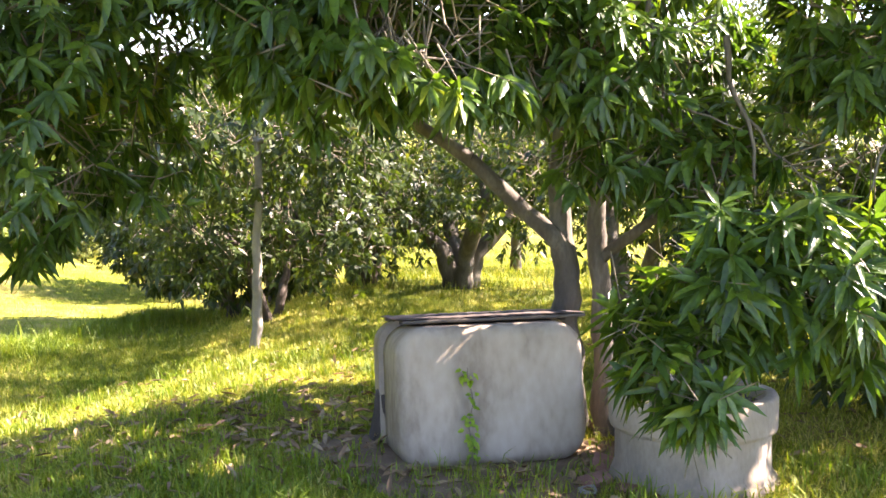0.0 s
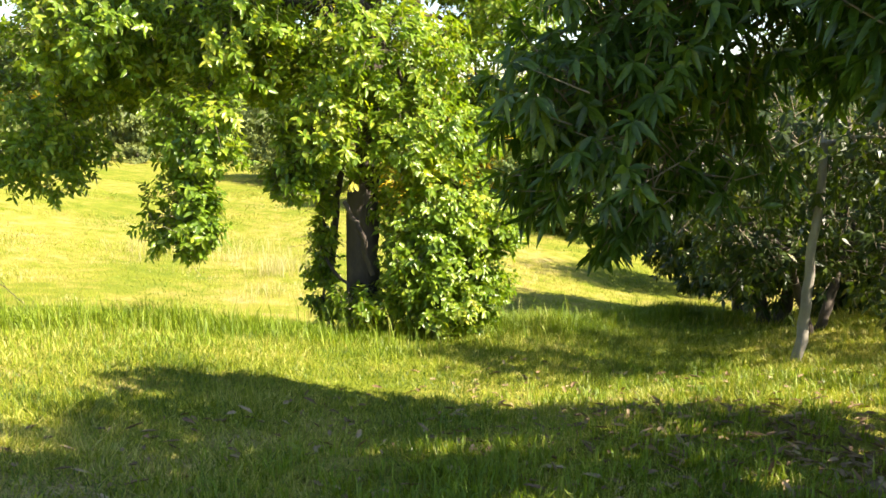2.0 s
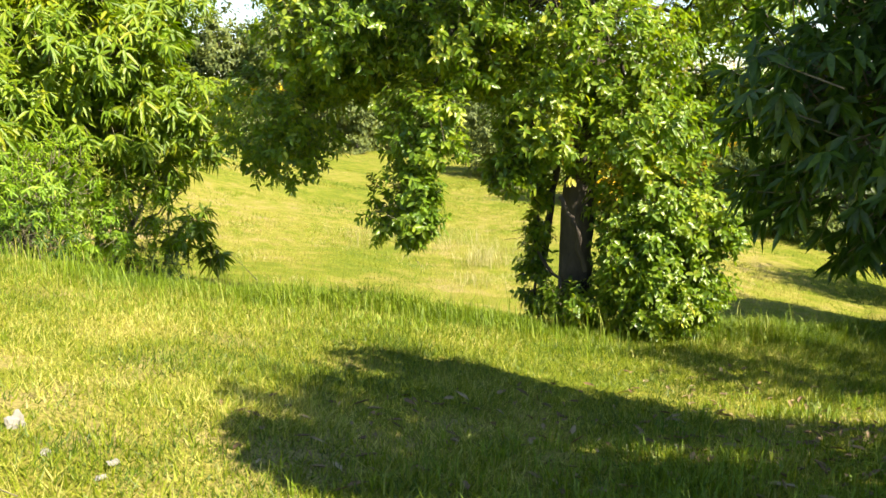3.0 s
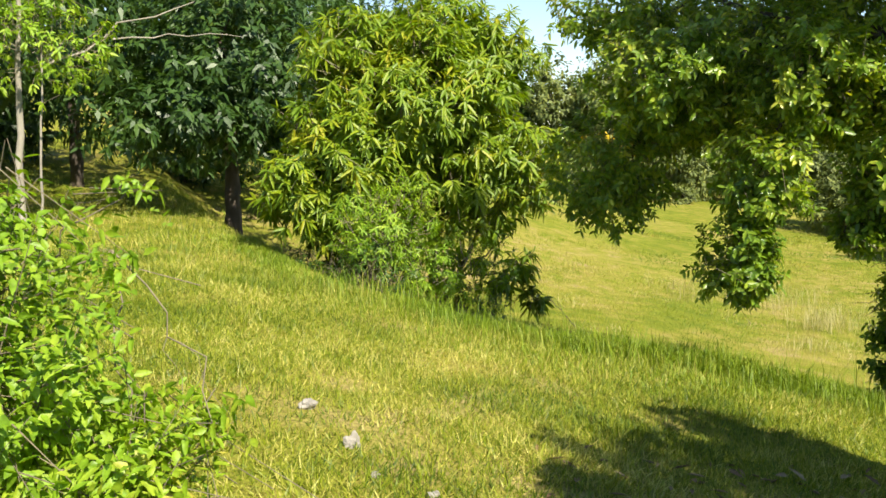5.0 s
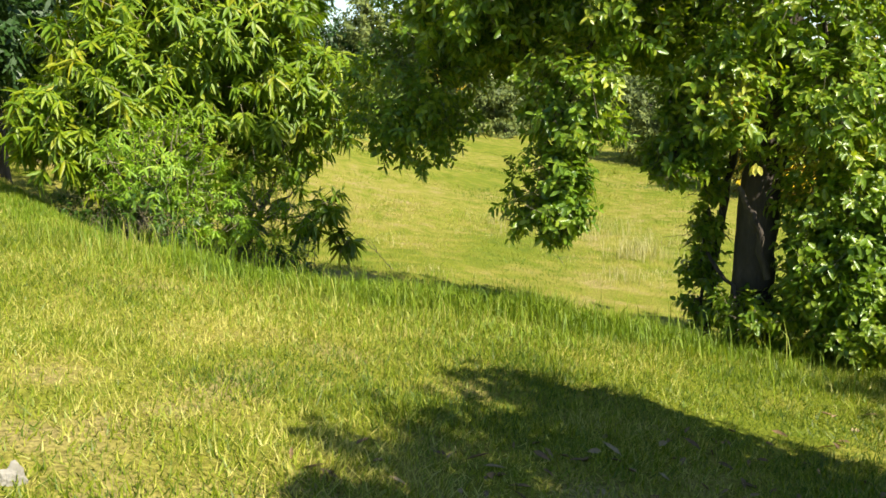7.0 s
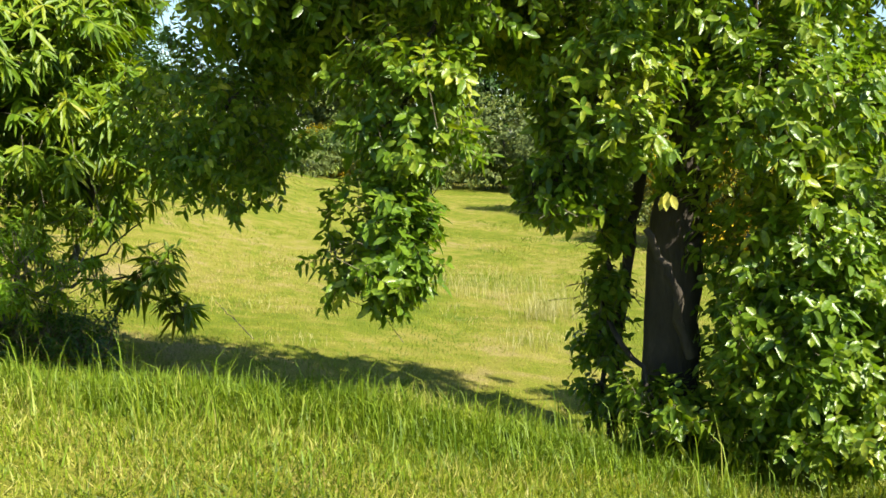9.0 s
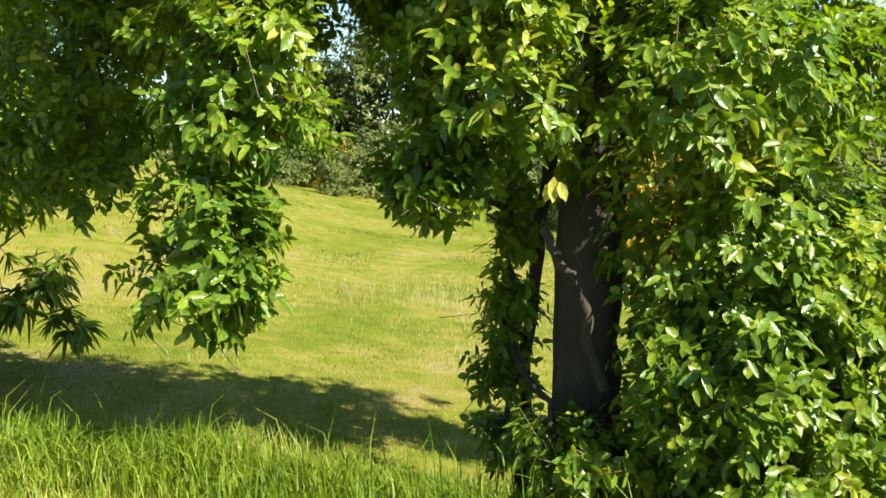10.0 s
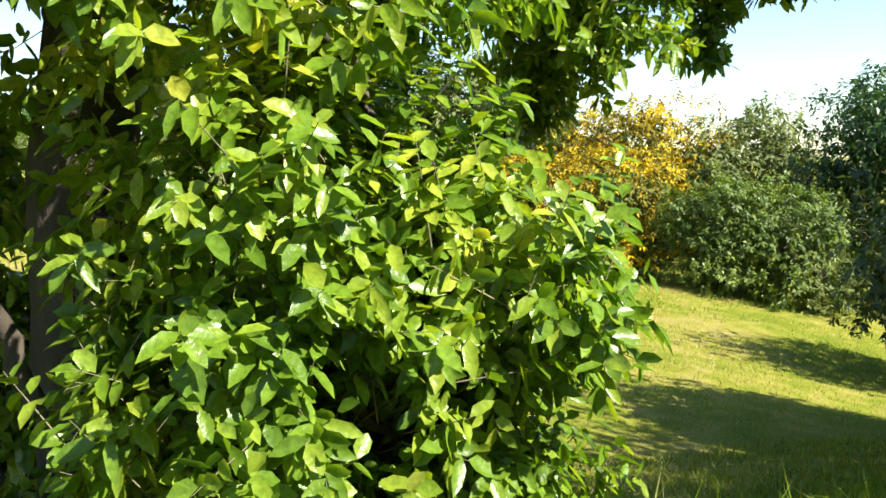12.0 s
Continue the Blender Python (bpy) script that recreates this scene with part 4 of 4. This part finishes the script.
# ---- grass ----
def blades(name, x, y, h, w, material, label, lean=0.5, sink=0.01):
    n = len(x)
    z = ground_z(x, y) - sink
    a = rng.random(n) * 2 * np.pi
    side = np.stack([np.cos(a), np.sin(a), np.zeros(n)], 1)
    b = a + np.pi / 2 + rng.normal(0, 0.5, n)
    tilt = rng.random(n) ** 0.7 * lean
    d = np.stack([np.cos(b), np.sin(b), np.zeros(n)], 1)
    p = np.stack([x, y, z], 1)
    H, Wd, T = h[:, None], w[:, None], tilt[:, None]
    upv = np.array([0, 0, 1.0])
    mid = p + upv * H * 0.55 + d * H * T * 0.3
    tip = p + upv * H * (1 - 0.45 * T) + d * H * T
    v = np.stack([p - side * Wd * 0.5, p + side * Wd * 0.5, mid + side * Wd * 0.42, mid - side * Wd * 0.42, tip], 1).reshape(-1, 3)
    base = (np.arange(n) * 5)[:, None]
    me = mesh_from(name, v, [base + np.array([[0, 1, 2, 3]]), base + np.array([[3, 2, 4]])], material)
    return tagged(new(name, me), label, "grass", kind="stuff")


def turf(name, x, y, h, w, material, label, lean=0.9, sink=0.012):
    """Short grass: one tapering leaning blade at each place."""
    n = len(x)
    a, b = rng.random(n) * 2 * np.pi, rng.random(n) * 2 * np.pi
    t = (rng.random(n) ** 0.7 * lean * h)[:, None]
    p = np.stack([x, y, ground_z(x, y) - sink], 1)
    side = np.stack([np.cos(a), np.sin(a), np.zeros(n)], 1) * w[:, None] * 0.5
    tip = p + np.stack([np.cos(b), np.sin(b), np.zeros(n)], 1) * t + np.array([0, 0, 1.0]) * (h[:, None] - 0.4 * t)
    v = np.stack([p - side, p + side, tip], 1).reshape(-1, 3)
    me = mesh_from(name, v, [(np.arange(n) * 3)[:, None] + np.array([[0, 1, 2]])], material)
    return tagged(new(name, me), label, "grass", kind="stuff")


def bare(x, y):
    """How bare the trodden earth round the tank is, 0 to 1."""
    q = np.hypot((x - 0.25) / 1.15, (y - 3.98) / 0.6) + 0.18 * np.sin(x * 5.1 + 1.0) * np.sin(y * 6.3)
    return 1 - smooth(0.7, 1.05, q)


def bare_earth():
    gx, gy = np.meshgrid(np.arange(-1.3, 1.85, 0.06), np.arange(3.1, 4.95, 0.06))
    lift = 0.022 * bare(gx, gy) - 0.012 + 0.004 * np.sin(gx * 31) * np.sin(gy * 27)
    v = np.stack([gx.ravel(), gy.ravel(), (ground_z(gx, gy) + lift).ravel()], 1)
    rows, cols = gx.shape
    i = (np.arange(rows - 1)[:, None] * cols + np.arange(cols - 1)[None, :]).ravel()
    ob = new("bare_earth", mesh_from("bare_earth", v, [np.stack([i, i + 1, i + cols + 1, i + cols], 1)], EARTH, True))
    tagged(ob, "trodden dark brown earth round the moulded tank", "ground", kind="structure")


EARTH = rough_material("trodden_earth", [(0.0, (0.06, 0.04, 0.02)), (0.5, (0.15, 0.1, 0.055)), (1.0, (0.3, 0.21, 0.13))], 5, 0.95, 0.8)
bare_earth()


def clear(x, y):
    ok = ~((np.abs(x - TANK_X) < 0.5) & (np.abs(y - TANK_Y) < 0.42))
    return ok & (np.hypot(x - PX, y - PY) > 0.4)


def patchy(x, y):
    return 0.5 + 0.5 * np.sin(x * 1.7 + 1.3 * np.sin(y * 0.9)) * np.sin(y * 1.5 + 1.1 * np.sin(x * 1.2 + 2))


n = 900000
x = rng.uniform(-11.5, 3.0, n)
y = rng.uniform(-1.8, 11.0, n)
e = edge_side(x, y)
keep = (e < 0.9) & clear(x, y) & (rng.random(n) < 0.45 + 0.55 * patchy(x, y))
worn = np.exp(-(((x + 0.6) / 1.3) ** 2 + ((y - 4.9) / 0.35) ** 2))
keep &= (rng.random(n) > worn * 0.85) & (rng.random(n) > 0.8 * bare(x, y))
x, y, e = x[keep], y[keep], e[keep]
h = rng.uniform(0.03, 0.1, len(x)) * (0.7 + 0.6 * patchy(x * 1.9, y * 2.1)) * (1 + 0.5 * smooth(-1.4, -0.3, e))
turf("lawn_grass", x, y, h, rng.uniform(0.006, 0.014, len(x)), GRASS, "short patchy sunlit lawn grass with straw-coloured blades", 1.2)

# taller grass on the brow of the bank
n = 80000
u = rng.random(n) * (len(EDGE) - 3.0)
i = u.astype(int)
p = EDGE[i] + (EDGE[i + 1] - EDGE[i]) * (u - i)[:, None]
off = np.where(rng.random(n) < 0.65, rng.normal(-0.15, 0.35, n), rng.normal(-0.8, 0.5, n))
d = unit(EDGE[i + 1] - EDGE[i])
x, y = p[:, 0] + d[:, 1] * off, p[:, 1] - d[:, 0] * off
stray = np.where(off < -0.5, 0.45, 0.08)
x, y = x + rng.normal(0, 1, n) * stray, y + rng.normal(0, 1, n) * stray
h = rng.uniform(0.1, 0.32, n) * (0.5 + 0.7 * patchy(x * 1.3, y)) * (0.22 + 0.78 * np.exp(-(off + 0.05) ** 2 / 0.35)) * (0.55 + 0.45 * smooth(-10.0, -7.5, x))
blades("bank_grass", x, y, np.maximum(h, 0.04), rng.uniform(0.005, 0.01, n), LUSH, "tall lush green grass along the bank's brow", 0.8)

# seeding stalks among it
n = 2600
u = rng.random(n) * 5
i = u.astype(int)
p = EDGE[i] + (EDGE[i + 1] - EDGE[i]) * (u - i)[:, None]
x, y = p[:, 0] + rng.normal(0.1, 0.5, n), p[:, 1] + rng.normal(-0.1, 0.4, n)
blades("seed_stalks", x, y, np.where(rng.random(n) < 0.25, rng.uniform(0.35, 0.6, n), rng.uniform(0.2, 0.4, n)), rng.uniform(0.004, 0.009, n), LUSH, "thin pale green seeding grass stalks on the bank", 0.9)

# tufts near the tank and path
n = 900
cx = np.concatenate([rng.uniform(-3.5, 2.2, 400), rng.uniform(-2.6, 2.0, 500)])
cy = np.concatenate([rng.uniform(1.2, 7.5, 400), rng.uniform(1.3, 4.0, 500)])
k = 26
x = np.repeat(cx, k) + rng.normal(0, 0.05, n * k)
y = np.repeat(cy, k) + rng.normal(0, 0.05, n * k)
keep = clear(x, y) & (edge_side(x, y) < 0.3) & (rng.random(n * k) > 0.55 * bare(x, y))
x, y = x[keep], y[keep]
blades("grass_tufts", x, y, rng.uniform(0.05, 0.17, len(x)), rng.uniform(0.005, 0.009, len(x)), LUSH, "scattered tufts of longer green grass", 0.9)

# green grass on the slope below the brow
n = 170000
x, y = rng.uniform(-17, -5.5, n), rng.uniform(2.0, 14.0, n)
e = edge_side(x, y)
keep = (e > 0.6) & (e < 4.5) & (rng.random(n) < 1.15 - e / 4.5)
x, y, e = x[keep], y[keep], e[keep]
turf("slope_grass", x, y, rng.uniform(0.05, 0.15, len(x)) * (1.2 - e / 6), rng.uniform(0.008, 0.016, len(x)), LUSH, "thick green grass on the slope below the brow", 1.0)

# field
n = 340000
ang = rng.uniform(radians(0), radians(100), n)
dist = 3 + 60 * rng.random(n) ** 0.75
x, y = -3.0 - dist * np.sin(ang), 4.0 + dist * np.cos(ang)
keep = (edge_side(x, y) > 0.5) & (rng.random(n) < 0.3 + 0.7 * patchy(x * 0.4, y * 0.4))
x, y, dist = x[keep], y[keep], dist[keep]
turf("field_grass", x, y, rng.uniform(0.025, 0.085, len(x)) * (0.6 + 0.9 * patchy(x * 0.5, y * 0.6)) * (1 + dist / 60), 0.007 + dist * 0.0008, FIELD, "rough yellow-green pasture grass in full sun", 0.8)

# slope beyond the vine-clad tree and orchard floor
n = 170000
x, y = rng.uniform(-16, 9, n), 7 + 26 * rng.random(n) ** 1.2
keep = (edge_side(x, y) < 0.9 + 3 * (y > 9)) & ~((y < 11) & (x > -11.5) & (x < 3) & (edge_side(x, y) < 0.9))
x, y = x[keep], y[keep]
turf("orchard_grass", x, y, rng.uniform(0.06, 0.2, len(x)), rng.uniform(0.008, 0.02, len(x)), GRASS, "uneven grass under the orchard trees", 0.8)
n = 60000
x, y = -9 - 22 * rng.random(n) ** 1.2, rng.uniform(-6, 3, n)
keep = edge_side(x, y) < 1.2
x, y = x[keep], y[keep]
turf("lane_grass", x, y, rng.uniform(0.05, 0.16, len(x)), rng.uniform(0.008, 0.02, len(x)), GRASS, "grass of the lane beside the shade trees", 0.8)

# pale stones on the lawn
for x, y, s, flat, tall in ((-5.06, 0.63, 0.085, 0.8, 0.75), (-4.4, 0.74, 0.07, 0.4, 1.5), (-4.0, 0.75, 0.04, 0.8, 0.8), (-3.6, 0.85, 0.035, 1.0, 0.6), (-3.75, 0.95, 0.05, 1.0, 0.6)):
    bm = bmesh.new()
    bmesh.ops.create_icosphere(bm, subdivisions=3, radius=0.5)
    for v in bm.verts:
        v.co = Vector((v.co.x * flat, v.co.y * 1.2, v.co.z * tall)) * (1 + 0.7 * noise.noise(v.co * 2.6 + Vector((x * 9, y, 0))))
    bmesh.ops.scale(bm, vec=(s, s, s), verts=bm.verts)
    b = part("stone", bm, STONE, None, smooth_shade=False)
    b.location = (x, y, gz(x, y) + s * 0.3)
    tagged(b, "pale rough stone lying in the short grass", "stone", "stones on the lawn")

# dry leaves on the bare earth round the tank and under the mango
n = 1800
x = np.concatenate([rng.normal(-0.6, 1.1, n // 2), rng.uniform(-4.5, 2.5, n - n // 2)])
y = np.concatenate([rng.normal(4.5, 0.6, n // 2), rng.uniform(1.5, 7.0, n - n // 2)])
keep = clear(x, y)
x, y = x[keep], y[keep]
pos = np.stack([x, y, ground_z(x, y) + rng.uniform(0.012, 0.045, len(x))], 1)
way = np.stack([rng.normal(size=len(x)), rng.normal(size=len(x)), rng.normal(0, 0.25, len(x))], 1)
up = np.stack([rng.normal(0, 0.3, len(x)), rng.normal(0, 0.3, len(x)), np.ones(len(x))], 1)
tagged(new("dry_leaf_litter", leaf_mesh("dry_leaf_litter", pos, way, up, rng.uniform(0.05, 0.13, len(x)), rng.uniform(0.02, 0.038, len(x)), LITTER, 0.1, 0.6)),
       "brown dry mango leaves scattered on grass and earth", "litter", kind="stuff")

# sprouts in the planter
n = 160
a, r = rng.random(n) * 2 * np.pi, 0.3 * np.sqrt(rng.random(n))
pos = np.stack([PX + r * np.cos(a), PY + r * np.sin(a), np.full(n, gz(PX, PY) + 0.38) - 0.12 * r * np.sin(a)], 1)
way = np.stack([rng.normal(0, 0.4, n), rng.normal(0, 0.4, n), np.ones(n)], 1)
tagged(new("planter_sprouts", leaf_mesh("planter_sprouts", pos, way, rng.normal(size=(n, 3)), rng.uniform(0.05, 0.13, n), rng.uniform(0.006, 0.016, n), LUSH, 0.3)), "green grass sprouts growing in the planter", "grass", kind="stuff")

# pale dry grass clumps out in the field
STRAW = leaf_material("straw", [(0.0, (0.3, 0.28, 0.1)), (1.0, (0.52, 0.48, 0.26))], 0.6, 0.3)
cx = np.concatenate([np.array([-13.9, -14.3, -13.5]), rng.uniform(-24, -16, 14), rng.uniform(-22, -12, 9)])
cy = np.concatenate([np.array([12.6, 13.0, 12.4]), rng.uniform(14, 20, 14), rng.uniform(8, 18, 9)])
k = 70
x, y = np.repeat(cx, k) + rng.normal(0, 0.3, len(cx) * k), np.repeat(cy, k) + rng.normal(0, 0.4, len(cx) * k)
tall = np.repeat(np.concatenate([np.full(3, 0.3), rng.uniform(0.5, 0.9, 14), rng.uniform(0.1, 0.22, 9)]), k)
blades("dry_grass_clumps", x, y, tall * rng.uniform(0.5, 1.1, len(x)), rng.uniform(0.005, 0.011, len(x)), STRAW, "pale dry grass clumps standing in the pasture", 0.7)
